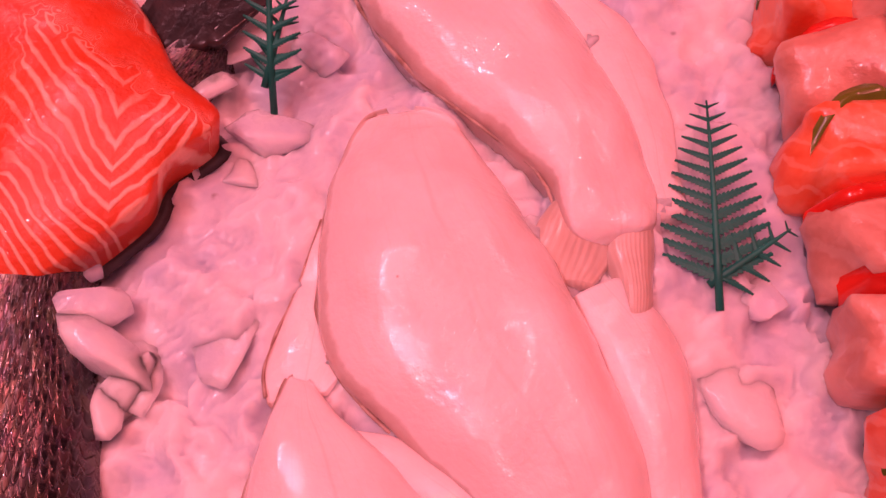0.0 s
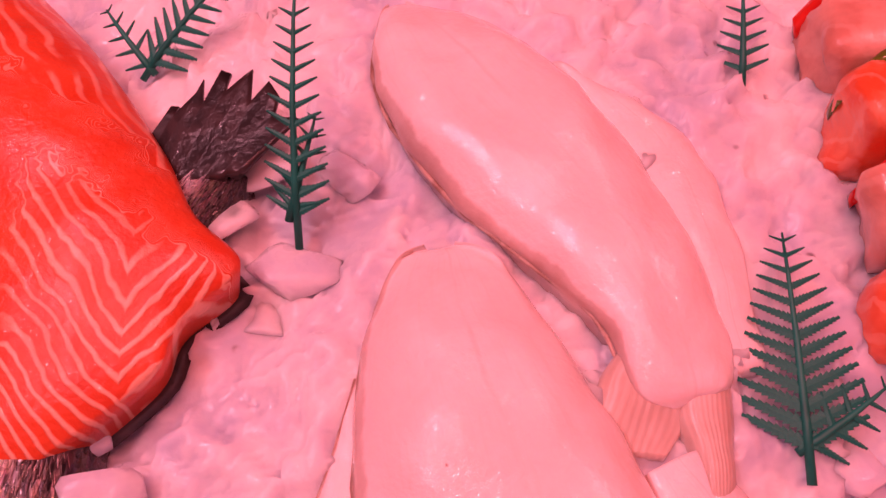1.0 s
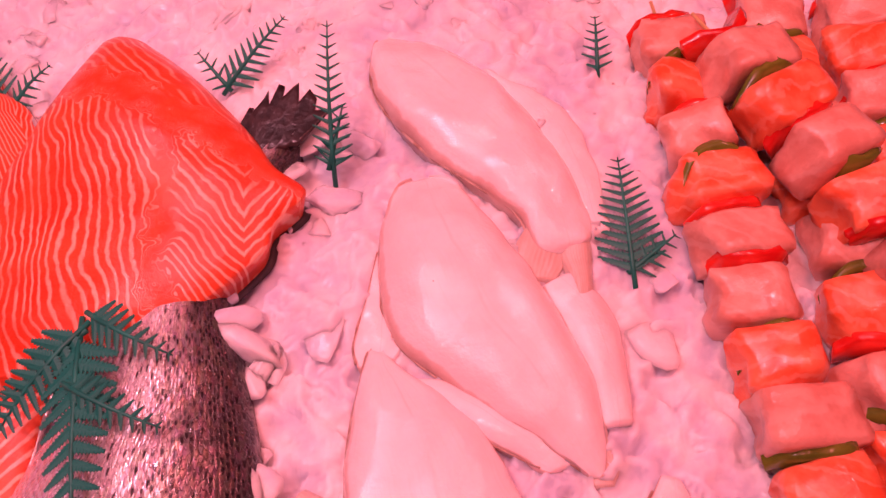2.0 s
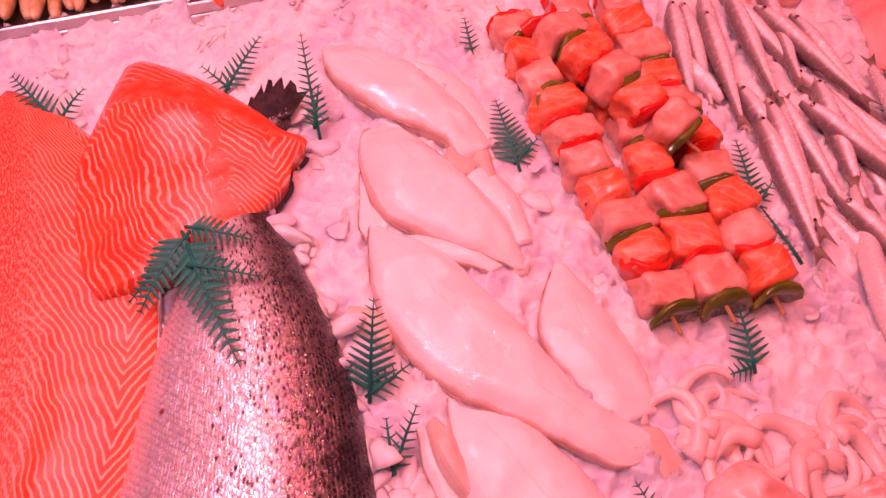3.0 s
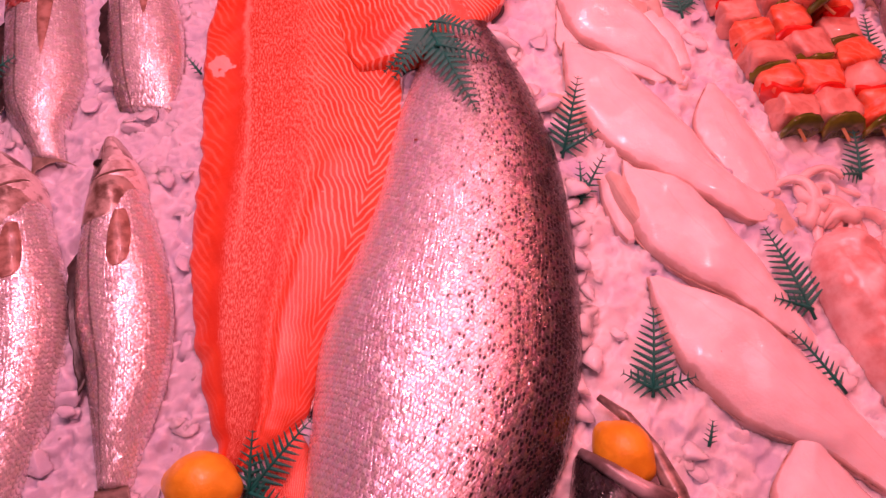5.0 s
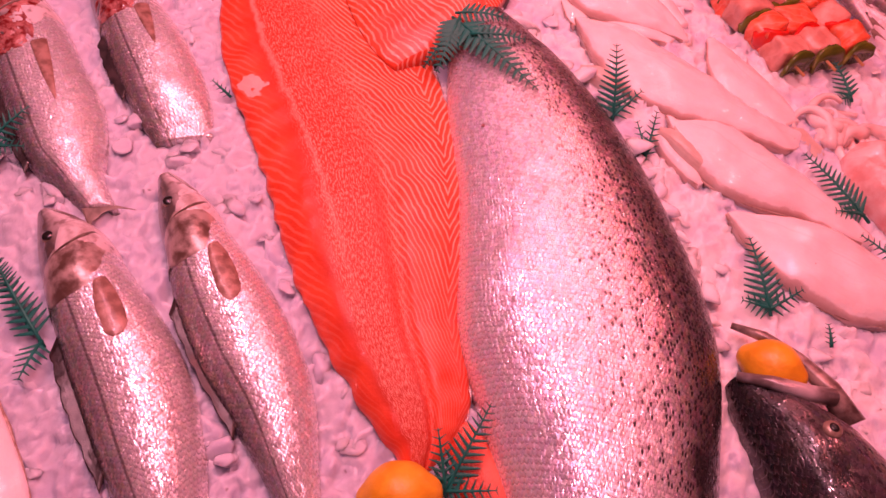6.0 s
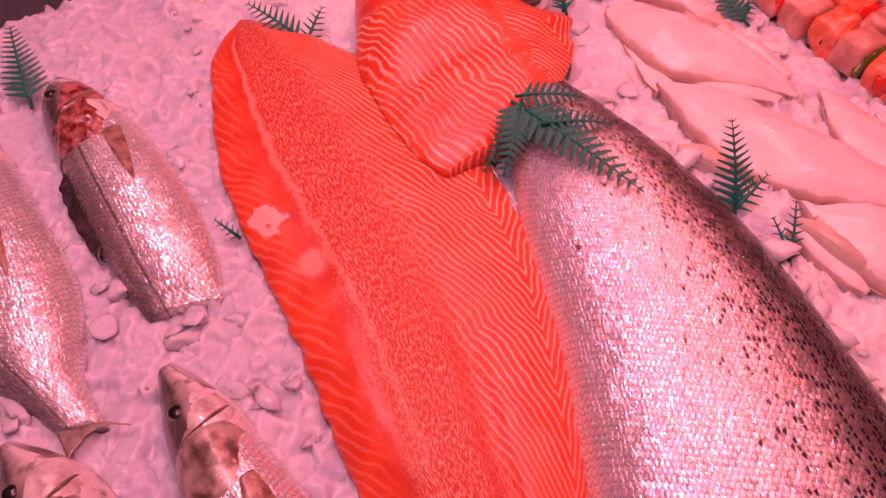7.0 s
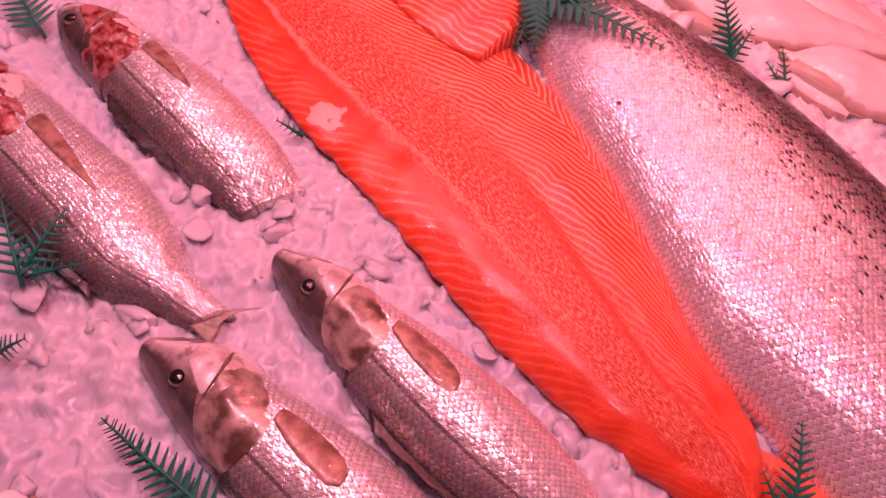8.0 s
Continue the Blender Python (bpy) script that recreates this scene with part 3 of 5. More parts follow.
loft_thing("salmon_fillet", [(-0.410, -0.285, -0.385, -0.275, 0.010), (-0.425, -0.330, -0.375, -0.330, 0.016), (-0.435, -0.420, -0.385, -0.420, 0.018), (-0.440, -0.500, -0.41, -0.500, 0.010)], FILLET, "second orange salmon fillet mostly hidden under whole salmon", "salmon fillet", nu=40, nv=16, p=3, q=0.7, ragged=0.002)


# ---- sea bass ----
CHEEK = mottled("cheek", (0.50, 0.40, 0.38), (0.86, 0.78, 0.77), 70, 0.34, 0.25, 0, 0.4, 0.4, 240)
GILLPLATE = mottled("gill_plate", (0.13, 0.08, 0.06), (0.52, 0.42, 0.37), 60, 0.34, 0.25, 0, 0.5, 0.5, 260)
PALEFIN = mottled("pectoral_fin", (0.20, 0.11, 0.08), (0.42, 0.26, 0.21), 90, 0.35, 0.1, 0, 0.3, 0.4, 300)


def bass(rows, label, gutted=False, tail=None):
    mid = rows[len(rows) // 2]
    ob = thing("sea_bass", above((mid[0] + mid[2]) / 2, (mid[1] + mid[3]) / 2), label, "fish", "sea bass on the ice")
    under(link("body", loft(rows, 90, 36, 2.2, 0.6, 0.0006, 40), BASS), ob)
    head_rows = []
    k = gutted or 1.0
    for i in range(8):
        t = i / 7 * 0.345 * k
        a, b, c, d, h = spline(rows, t)
        grow = 1.025 if i else 1.0
        mx, my = (a + c) / 2, (b + d) / 2
        head_rows.append((mx + (a - mx) * grow, my + (b - my) * grow, mx + (c - mx) * grow * (1.0 if i < 6 else 0.86), my + (d - my) * grow, h * 1.05 + 0.0006 - (0.003 if i == 7 else 0)))
    under(link("head", loft(head_rows, 40, 30, 2.2, 0.6, 0.0008, 60, foot=False), BASSHEAD), ob)
    over = surface(head_rows, 2.2, 0.6)
    at = lambda t, s0, s1, h: (*spot(rows, t * k, s0), *spot(rows, t * k, s1), h)
    wide = 0.72 if gutted else 1.0
    under(link("gill_cover", loft([at(0.225, 0.30, 0.62, 0.0004), at(0.262, 0.06, 0.84 * wide, 0.0008), at(0.300, 0.03, 0.90 * wide, 0.0012), at(0.340, 0.05, 0.86 * wide, 0.0014), at(0.356, 0.14, 0.72 * wide, 0.0012), at(0.364, 0.26, 0.56, 0.0006)], 26, 26, 3.4, 0.5, 0.003 if gutted else 0.0009, 130 if gutted else 60, sink=0.004, on=over, foot=False),
               BLOOD if gutted else GILLPLATE, label="torn red gills" if gutted else "bronze gill cover"), ob)
    under(link("cheek", loft([at(0.13, 0.54, 0.74, 0.0003), at(0.165, 0.44, 0.90, 0.0007), at(0.205, 0.36, 0.90, 0.0008), at(0.242, 0.30, 0.80, 0.0004)], 18, 18, 3.0, 0.6, 0.0006, 90, sink=0.004, on=over, foot=False), BLOOD if gutted else CHEEK, label="red torn cheek" if gutted else "silvery cheek plate"), ob)
    under(link("gill_crease", loft([at(0.245, 0.16, 0.20, 0.001), at(0.238, 0.40, 0.47, 0.0026), at(0.220, 0.62, 0.72, 0.0026), at(0.19, 0.84, 0.88, 0.001)], 18, 8, 2.4, 0.6, 0.0004, 90, sink=0.004, on=over, foot=False), FIN, label="dark gill crease"), ob)
    under(link("jaw", loft([at(0.0, 0.62, 0.98, 0.001), at(0.04, 0.66, 0.99, 0.0022), at(0.085, 0.72, 0.96, 0.0020), at(0.12, 0.78, 0.90, 0.0008)], 14, 12, 2.6, 0.6, 0.0003, 90, sink=0.004, on=over, foot=False), HEAD, label="grey lower jaw"), ob)
    a, b, c, d, h = spline(rows, 0.158 * k)
    ex, ey = a + (c - a) * 0.29, b + (d - b) * 0.29
    ez = bed(ex, ey) + h * 0.90
    eye = under(link("eye", ball((ex, ey, ez), 0.0064, 0.0064, 0.0038), IRIS, label="amber fish eye"), ob)
    link("pupil", ball((ex - 0.0003, ey, ez + 0.0022), 0.0055, 0.0055, 0.0028), BLACK, eye)
    a, b, c, d, h = spline(rows, 0.352 * k)
    f = spline(rows, (0.53 if gutted else 0.49) * k)
    ax, ay = a + (c - a) * 0.64, b + (d - b) * 0.64
    tx, ty = f[0] + (f[2] - f[0]) * 0.58, f[1] + (f[3] - f[1]) * 0.6
    over = surface(rows, 2.2, 0.6)
    dx, dy = tx - ax, ty - ay
    fin_rows = [(ax + dx * t - w_, ay + dy * t - w_ * 0.3, ax + dx * t + w_, ay + dy * t + w_ * 0.3, 0.0016 - 0.0008 * t) for t, w_ in (((0.0, 0.008), (0.3, 0.007), (0.6, 0.005), (0.9, 0.002), (1.0, 0.0006)) if gutted else ((0.0, 0.005), (0.25, 0.0085), (0.55, 0.0100), (0.85, 0.0095), (1.0, 0.004)))]
    under(link("pectoral_fin", loft(fin_rows, 24, 12, 2.4, 0.6, 0.0004, 200, sink=0.003, on=over, foot=False), PALEFIN, label="folded brown pectoral fin"), ob)
    f0, f1 = spline(rows, 0.4), spline(rows, 0.72)
    under(link("dorsal_fin", fan((f0[0] + 0.003, f0[1], bed(f0[0], f0[1]) + 0.010), (f1[0] + 0.003, f1[1], bed(f1[0], f1[1]) + 0.008), [(f0[0] - 0.006, f0[1] - 0.015, bed(f0[0], f0[1]) + 0.008), ((f0[0] + f1[0]) / 2 - 0.008, (f0[1] + f1[1]) / 2 - 0.01, bed(f0[0], f0[1] - 0.05) + 0.008), (f1[0] - 0.003, f1[1] - 0.012, bed(f1[0], f1[1]) + 0.006)], 8, 0.001, 0.0005, 0.15), DARKFIN), ob)
    if tail:
        a, b, c, d, h = rows[-1]
        tx, ty = tail
        px, py = (b - d), (c - a)
        under(link("tail_fin", fan(above(a, b, 0.006), above(c, d, 0.006), [(*above(tx - 0.022, ty - 0.004, 0.008),), (*above(tx - 0.006, ty + 0.008, 0.007),), (*above(tx + 0.008, ty + 0.008, 0.007),), (*above(tx + 0.022, ty, 0.008),)], 8, 0.0015, 0.0008, 0.08), FIN), ob)
    return ob


bass([(-0.676, 0.046, -0.655, 0.047, 0.018), (-0.681, 0.008, -0.624, 0.014, 0.031), (-0.682, -0.036, -0.612, -0.028, 0.037), (-0.681, -0.090, -0.595, -0.090, 0.040), (-0.677, -0.145, -0.587, -0.152, 0.038),
      (-0.671, -0.205, -0.592, -0.212, 0.033), (-0.660, -0.262, -0.606, -0.266, 0.025), (-0.648, -0.310, -0.622, -0.314, 0.016)], "whole silver sea bass with brown head on crushed ice", tail=(-0.63, -0.37))
bass([(-0.566, 0.050, -0.546, 0.050, 0.018), (-0.574, 0.012, -0.524, 0.010, 0.030), (-0.578, -0.030, -0.516, -0.028, 0.035), (-0.584, -0.090, -0.501, -0.090, 0.038), (-0.581, -0.150, -0.494, -0.150, 0.036),
      (-0.568, -0.205, -0.498, -0.207, 0.031), (-0.559, -0.255, -0.513, -0.257, 0.024), (-0.552, -0.300, -0.526, -0.300, 0.016)], "whole silver sea bass with brown head beside salmon fillet", tail=(-0.535, -0.36))
bass([(-0.562, 0.368, -0.543, 0.374, 0.014), (-0.573, 0.335, -0.517, 0.338, 0.030), (-0.574, 0.285, -0.498, 0.285, 0.034), (-0.574, 0.230, -0.488, 0.225, 0.034), (-0.571, 0.190, -0.486, 0.180, 0.030),
      (-0.566, 0.145, -0.490, 0.132, 0.024), (-0.556, 0.105, -0.500, 0.095, 0.005)], "silver sea bass with torn red gills half buried in ice", 1.08)
bass([(-0.665, 0.396, -0.647, 0.400, 0.014), (-0.682, 0.350, -0.622, 0.352, 0.030), (-0.690, 0.290, -0.606, 0.295, 0.034), (-0.688, 0.230, -0.598, 0.226, 0.034), (-0.684, 0.170, -0.592, 0.166, 0.031),
      (-0.674, 0.116, -0.600, 0.112, 0.028), (-0.652, 0.076, -0.610, 0.080, 0.022), (-0.636, 0.046, -0.606, 0.038, 0.012)], "silver sea bass with red gills, its tail under ice", 1.10, (-0.612, 0.026))

# ---- white fish fillets ----
WHITE_LABEL = "pale white skinless fish fillet laid on crushed ice"
WHITES = [
    [(-0.050, 0.327, -0.032, 0.330, 0.008), (-0.053, 0.300, -0.004, 0.319, 0.014), (-0.045, 0.270, 0.022, 0.295, 0.018), (-0.020, 0.232, 0.046, 0.262, 0.019), (0.006, 0.207, 0.063, 0.228, 0.017), (0.031, 0.182, 0.073, 0.190, 0.013), (0.040, 0.156, 0.074, 0.163, 0.009)],
    [(-0.040, 0.206, -0.006, 0.209, 0.008), (-0.050, 0.176, 0.011, 0.186, 0.017), (-0.052, 0.140, 0.034, 0.146, 0.022), (-0.045, 0.107, 0.050, 0.109, 0.022), (-0.014, 0.076, 0.058, 0.080, 0.019), (0.014, 0.054, 0.061, 0.052, 0.014), (0.040, 0.034, 0.058, 0.030, 0.006)],
    [(-0.062, 0.095, -0.042, 0.091, 0.008), (-0.073, 0.045, -0.004, 0.056, 0.016), (-0.070, -0.005, 0.021, 0.005, 0.020), (-0.046, -0.055, 0.040, -0.040, 0.020), (-0.005, -0.093, 0.058, -0.085, 0.018), (0.030, -0.125, 0.079, -0.116, 0.014), (0.062, -0.150, 0.104, -0.136, 0.008)],
    [(-0.043, -0.070, -0.031, -0.077, 0.008), (-0.054, -0.110, 0.006, -0.100, 0.017), (-0.055, -0.156, 0.032, -0.140, 0.021), (-0.028, -0.196, 0.050, -0.186, 0.020), (0.015, -0.231, 0.063, -0.226, 0.016), (0.042, -0.262, 0.076, -0.276, 0.009)],
    [(-0.058, -0.203, -0.036, -0.204, 0.008), (-0.061, -0.245, 0.010, -0.232, 0.017), (-0.052, -0.291, 0.045, -0.270, 0.021), (-0.020, -0.337, 0.072, -0.320, 0.020), (0.040, -0.376, 0.090, -0.360, 0.016), (0.080, -0.412, 0.105, -0.402, 0.008)],
    [(0.018, -0.360, 0.034, -0.356, 0.008), (-0.020, -0.400, 0.050, -0.390, 0.016), (-0.015, -0.460, 0.075, -0.440, 0.019), (0.020, -0.520, 0.095, -0.500, 0.016), (0.07, -0.560, 0.100, -0.550, 0.008)],
]
for rows in WHITES:
    ends = []
    for a, b in ((rows[0], rows[1]), (rows[-1], rows[-2])):
        mx, my = (a[0] + a[2]) / 2, (a[1] + a[3]) / 2
        ox, oy = (mx - (b[0] + b[2]) / 2) * 0.22, (my - (b[1] + b[3]) / 2) * 0.22
        ends.append(tuple(m + (v - m) * 0.35 + o for v, m, o in zip(a[:4], (mx, my, mx, my), (ox, oy, ox, oy))) + (0.0035,))
    rows = [ends[0]] + rows + [ends[1]]
    loft_thing("fish_fillet", rows, WHITE, WHITE_LABEL, "fish fillet", "flesh", "white fillets on the ice", trim=(0, EDGE, "brown skin edge", 0.0012), nu=60, nv=30, p=3.2, q=0.7, lump=0.004, grain=26, edge=0.005, ragged=0.002)
loft_thing("fish_fillet", [(-0.790, 0.022, -0.772, 0.018, 0.010), (-0.815, -0.030, -0.750, -0.030, 0.016), (-0.825, -0.100, -0.734, -0.100, 0.017), (-0.810, -0.200, -0.722, -0.200, 0.016), (-0.790, -0.290, -0.735, -0.290, 0.008)], WHITE, "pale pinkish fish fillet beside the sea bass", "fish fillet", "flesh", "white fillets on the ice", trim=(2, EDGE, "brown skin edge", 0.0016), nu=40, nv=24, p=2.4, q=0.75, lump=0.003, grain=26, edge=0.005, ragged=0.002)
FLAPS = [
    [(0.042, 0.132, 0.060, 0.140, 0.006), (0.047, 0.112, 0.078, 0.116, 0.010), (0.056, 0.082, 0.080, 0.085, 0.011), (0.060, 0.052, 0.077, 0.054, 0.006)],
    [(0.084, 0.026, 0.094, 0.022, 0.006), (0.047, -0.030, 0.112, -0.028, 0.012), (0.056, -0.080, 0.118, -0.080, 0.012), (0.078, -0.122, 0.112, -0.118, 0.006)],
    [(0.022, 0.296, 0.036, 0.290, 0.006), (0.046, 0.256, 0.072, 0.262, 0.006), (0.062, 0.212, 0.086, 0.218, 0.006), (0.070, 0.165, 0.086, 0.168, 0.004)],
    [(-0.052, 0.168, -0.044, 0.165, 0.002), (-0.060, 0.135, -0.044, 0.135, 0.004), (-0.068, 0.108, -0.040, 0.110, 0.004), (-0.066, 0.094, -0.046, 0.098, 0.002)],
    [(-0.046, 0.082, -0.034, 0.085, 0.004), (-0.030, 0.070, -0.010, 0.078, 0.009), (0.000, 0.048, 0.022, 0.056, 0.009), (0.030, 0.030, 0.042, 0.034, 0.004)],
    [(-0.072, -0.080, -0.060, -0.080, 0.005), (-0.074, -0.110, -0.055, -0.108, 0.010), (-0.070, -0.140, -0.054, -0.140, 0.008), (-0.064, -0.155, -0.056, -0.155, 0.004)],
]
for rows in FLAPS:
    loft_thing("fish_fillet_flap", rows, WHITE, "thin pale flap of white fish beside larger fillet", "fish fillet", "flesh", "white fillets on the ice", trim=(0, EDGE, "thin brown skin edge", 0.0007), nu=36, nv=16, p=2.6, q=0.8, lump=0.002, grain=40, edge=0.003, ragged=0.002)
TAILS = [
    [(0.034, 0.170, 0.062, 0.174, 0.0083), (0.027, 0.157, 0.060, 0.160, 0.0067), (0.022, 0.146, 0.056, 0.148, 0.0045), (0.024, 0.139, 0.050, 0.139, 0.0023)],
    [(0.058, 0.168, 0.074, 0.168, 0.0083), (0.055, 0.148, 0.072, 0.148, 0.0075), (0.056, 0.132, 0.070, 0.132, 0.0083), (0.059, 0.120, 0.066, 0.119, 0.0060)],
    [(0.046, 0.062, 0.062, 0.058, 0.0090), (0.044, 0.046, 0.064, 0.044, 0.0060), (0.046, 0.032, 0.066, 0.032, 0.0030), (0.050, 0.024, 0.062, 0.024, 0.0015)],
    [(0.086, -0.126, 0.108, -0.132, 0.0075), (0.086, -0.142, 0.112, -0.146, 0.0060), (0.090, -0.156, 0.114, -0.158, 0.0037), (0.094, -0.166, 0.110, -0.166, 0.0015)],
    [(-0.058, -0.100, -0.046, -0.084, 0.0150), (-0.060, -0.118, -0.046, -0.108, 0.0150), (-0.058, -0.140, -0.050, -0.134, 0.0120)],
    [(-0.105, 0.018, -0.092, 0.034, 0.0075), (-0.090, 0.004, -0.074, 0.020, 0.0105), (-0.076, -0.016, -0.066, -0.004, 0.0075)],
]
for rows in TAILS:
    loft_thing("fish_tail", rows, TAILFIN, "brownish translucent tail fin of a white fillet on ice", "fish tail", "fin", "", nu=24, nv=20, p=3, q=0.6, lump=0.0006, grain=90, ragged=0.003, foot=False)

collar = thing("fish_collar", above(-0.052, -0.118), "brownish fish collar with a painted dark opening between white fillets", "fish piece")
under(link("flesh", loft([(-0.066, -0.082, -0.054, -0.076, 0.008), (-0.068, -0.104, -0.046, -0.094, 0.017), (-0.064, -0.128, -0.042, -0.116, 0.018), (-0.052, -0.150, -0.034, -0.140, 0.012), (-0.036, -0.166, -0.026, -0.160, 0.005)], 30, 16, 2.4, 0.6, 0.002, 60, foot=False), TAILFIN), collar)
# no real opening: a flat dark ball gives the shade inside one
under(link("hollow", ball(above(-0.055, -0.106, 0.0158), 0.0024, 0.0055, 0.0016, 14, 8), DARKFIN, label="dark lump in place of a hollow's shade"), collar)

# ---- skewers ----
def block(size, seed, skew=0.12, cuts=3):
    """A soft hand-cut cube."""
    bm = bmesh.new()
    bmesh.ops.create_cube(bm, size=1.0)
    bmesh.ops.bevel(bm, geom=bm.edges[:], offset=0.17, segments=2, affect="EDGES", profile=0.6)
    bmesh.ops.subdivide_edges(bm, edges=[e for e in bm.edges if e.calc_length() > 0.4], cuts=cuts, use_grid_fill=True)
    rnd = random.Random(seed)
    sx, sy = rnd.uniform(-skew, skew), rnd.uniform(-skew, skew)
    for v in bm.verts:
        k = noise.noise(v.co * 1.6 + Vector((seed * 3.1, 0, 0))) * 0.22 + noise.noise(v.co * 4.5 + Vector((0, seed * 1.7, 0))) * 0.07
        x, y, z = v.co
        v.co = Vector(((x + sx * z + k) * size[0], (y + sy * z * 0.5) * size[1], (z + k * 0.6 + 0.08 * noise.noise(Vector((x * 2, y * 2, seed)))) * size[2]))
    return bm


def slice_(size, seed):
    """A curved strip of pepper standing between the cubes."""
    bm = bmesh.new()
    n = 10
    rnd = random.Random(seed)
    bow = rnd.uniform(-0.35, 0.35)
    sets = []
    for i in range(n + 1):
        a = i / n * 2 - 1
        high = (1 - abs(a) ** 4) ** 0.5 * (0.85 + 0.15 * rnd.random())
        off = bow * a * a * size[0]
        sets.append([bm.verts.new((a * size[0] / 2, off + d * size[1] / 2, h)) for d, h in ((-1, -size[2] / 2 * high), (1, -size[2] / 2 * high), (1, size[2] / 2 * high), (-1, size[2] / 2 * high))])
    for s0, s1 in zip(sets, sets[1:]):
        for j in range(4):
            bm.faces.new((s0[j], s0[(j + 1) % 4], s1[(j + 1) % 4], s1[j]))
    bm.faces.new(sets[0][::-1]), bm.faces.new(sets[-1])
    bmesh.ops.recalc_face_normals(bm, faces=bm.faces)
    return bm


def skewer(a, b, order, seed, lift=0.0, wide=0.044):
    a, b = above(*a, 0.014 + lift), above(*b, 0.014 + lift)
    ob = thing("fish_skewer", a, "raw fish skewer of salmon, pale fish and pepper pieces on ice", "skewer", "skewers on the ice")
    d = (b - a)
    long_ = d.length
    turn = d.to_track_quat("Y", "Z").to_matrix().to_4x4()
    rnd = random.Random(seed)
    under(link("stick", tube([a - d.normalized() * 0.028, a.lerp(b, 0.5), b + d.normalized() * 0.016], [0.0012, 0.0018, 0.0018]), WOOD), ob)
    lengths = [{"S": 0.030, "P": 0.031, "r": 0.007, "g": 0.006}[c] for c in order]
    scale = long_ / sum(lengths)
    at = 0.0
    for i, c in enumerate(order):
        w = lengths[i] * scale
        size = (wide * rnd.uniform(0.92, 1.06), w * 1.05, rnd.uniform(0.034, 0.042))
        if c in "SP":
            bm, mat_, nm = block(size, seed * 50 + i), SALMONCUBE if c == "S" else PALECUBE, "salmon_cube" if c == "S" else "white_fish_cube"
        else:
            bm, mat_, nm = slice_((wide * 1.04, 0.0055, 0.038), seed * 50 + i), REDPEPPER if c == "r" else GREENPEPPER, "red_pepper" if c == "r" else "green_pepper"
        m = Matrix.Translation(a + d.normalized() * (at + w / 2)) @ turn @ pose(rnd.uniform(-0.003, 0.003), 0, rnd.uniform(-0.001, 0.003), rnd.uniform(-9, 9), rnd.uniform(-12, 12), rnd.uniform(-11, 11))
        bmesh.ops.transform(bm, matrix=m, verts=bm.verts)
        under(link(nm, bm, mat_), ob)
        at += w
    return ob


skewer((0.150, 0.318), (0.158, -0.052), "rPgSrPgSrPrPgSPgSrPg", 1)
skewer((0.226, 0.345), (0.210, -0.054), "rPgSrPgSrPgSrPgSrPg", 2)
skewer((0.288, 0.345), (0.258, -0.056), "rPSrPgSrPgSrPgSPrSg", 3)
skewer((0.172, 0.272), (0.246, 0.096), "rPgSrPgSrPg", 4, 0.030)
FOOT.append([(0.122, 0.33), (0.32, 0.355), (0.285, -0.065), (0.132, -0.062)])

# ---- small silver fish heap ----
def small_fish():
    """One slim fish along -y, its head at the origin, on z = 0."""
    ob = new("small_fish")
    tagged(ob, "slim small silver fish in a loose heap on ice", "fish", "small silver fish")
    flat = lambda x, y: 0.0
    rows = [(-0.002, 0.0, 0.002, 0.0, 0.004), (-0.008, -0.018, 0.007, -0.018, 0.011), (-0.0115, -0.045, 0.0110, -0.045, 0.014), (-0.0100, -0.090, 0.0115, -0.090, 0.012), (-0.005, -0.135, 0.0072, -0.135, 0.008), (-0.0015, -0.165, 0.0045, -0.165, 0.005)]
    link("body", loft(rows, 30, 14, 2.0, 0.55, sink=0.004, on=flat, foot=False), SMALL, ob)
    link("gill_cover", loft([(-0.005, -0.014, 0.005, -0.014, 0.0095), (-0.0075, -0.026, 0.0068, -0.026, 0.0125), (-0.007, -0.034, 0.006, -0.034, 0.0122)], 10, 10, 2.2, 0.6, on=flat, foot=False, sink=0.0), HEAD, ob)
    eye = link("eye", ball((-0.0025, -0.013, 0.0078), 0.0032, 0.0032, 0.0026, 12, 8), IRIS, ob)
    link("pupil", ball((-0.0025, -0.013, 0.0094), 0.0020, 0.0020, 0.0016, 10, 6), BLACK, eye)
    link("tail_fin", fan((-0.0015, -0.163, 0.002), (0.0045, -0.163, 0.002), [(-0.009, -0.186, 0.002), (-0.001, -0.177, 0.002), (0.005, -0.177, 0.002), (0.012, -0.186, 0.002)], 4, 0.001, 0.0004), FIN, ob)
    return ob


first = small_fish()
rnd = random.Random(11)
spots_ = []
for layer in range(2):
    for row in range(3):
        for col in range(6 - layer):
            x = 0.348 + col * 0.034 + layer * 0.016 + rnd.uniform(-0.008, 0.008) - row * 0.004
            y = 0.330 - row * 0.155 + rnd.uniform(-0.035, 0.035) - layer * 0.02
            if row == 2 and col < layer:
                continue
            spots_.append((x, y, layer, rnd.uniform(-24, 20), rnd.uniform(0.85, 1.15)))
for i, (x, y, layer, turn, size) in enumerate(spots_):
    flip = rnd.random() < 0.3
    m = Matrix.Translation(above(x, y - (0.155 if flip else 0), 0.002 + layer * 0.011)) @ pose(0, 0, 0, 9.5 * (-1 if flip else 1), 5 * rnd.uniform(-1, 1) + 5.7 * (-1 if flip else 1), turn + (180 if flip else 0))
    if i == 0:
        first.matrix_basis = m
    else:
        copy_thing(first, m)
FOOT.append([(0.335, 0.36), (0.54, 0.36), (0.52, -0.22), (0.325, -0.19)])

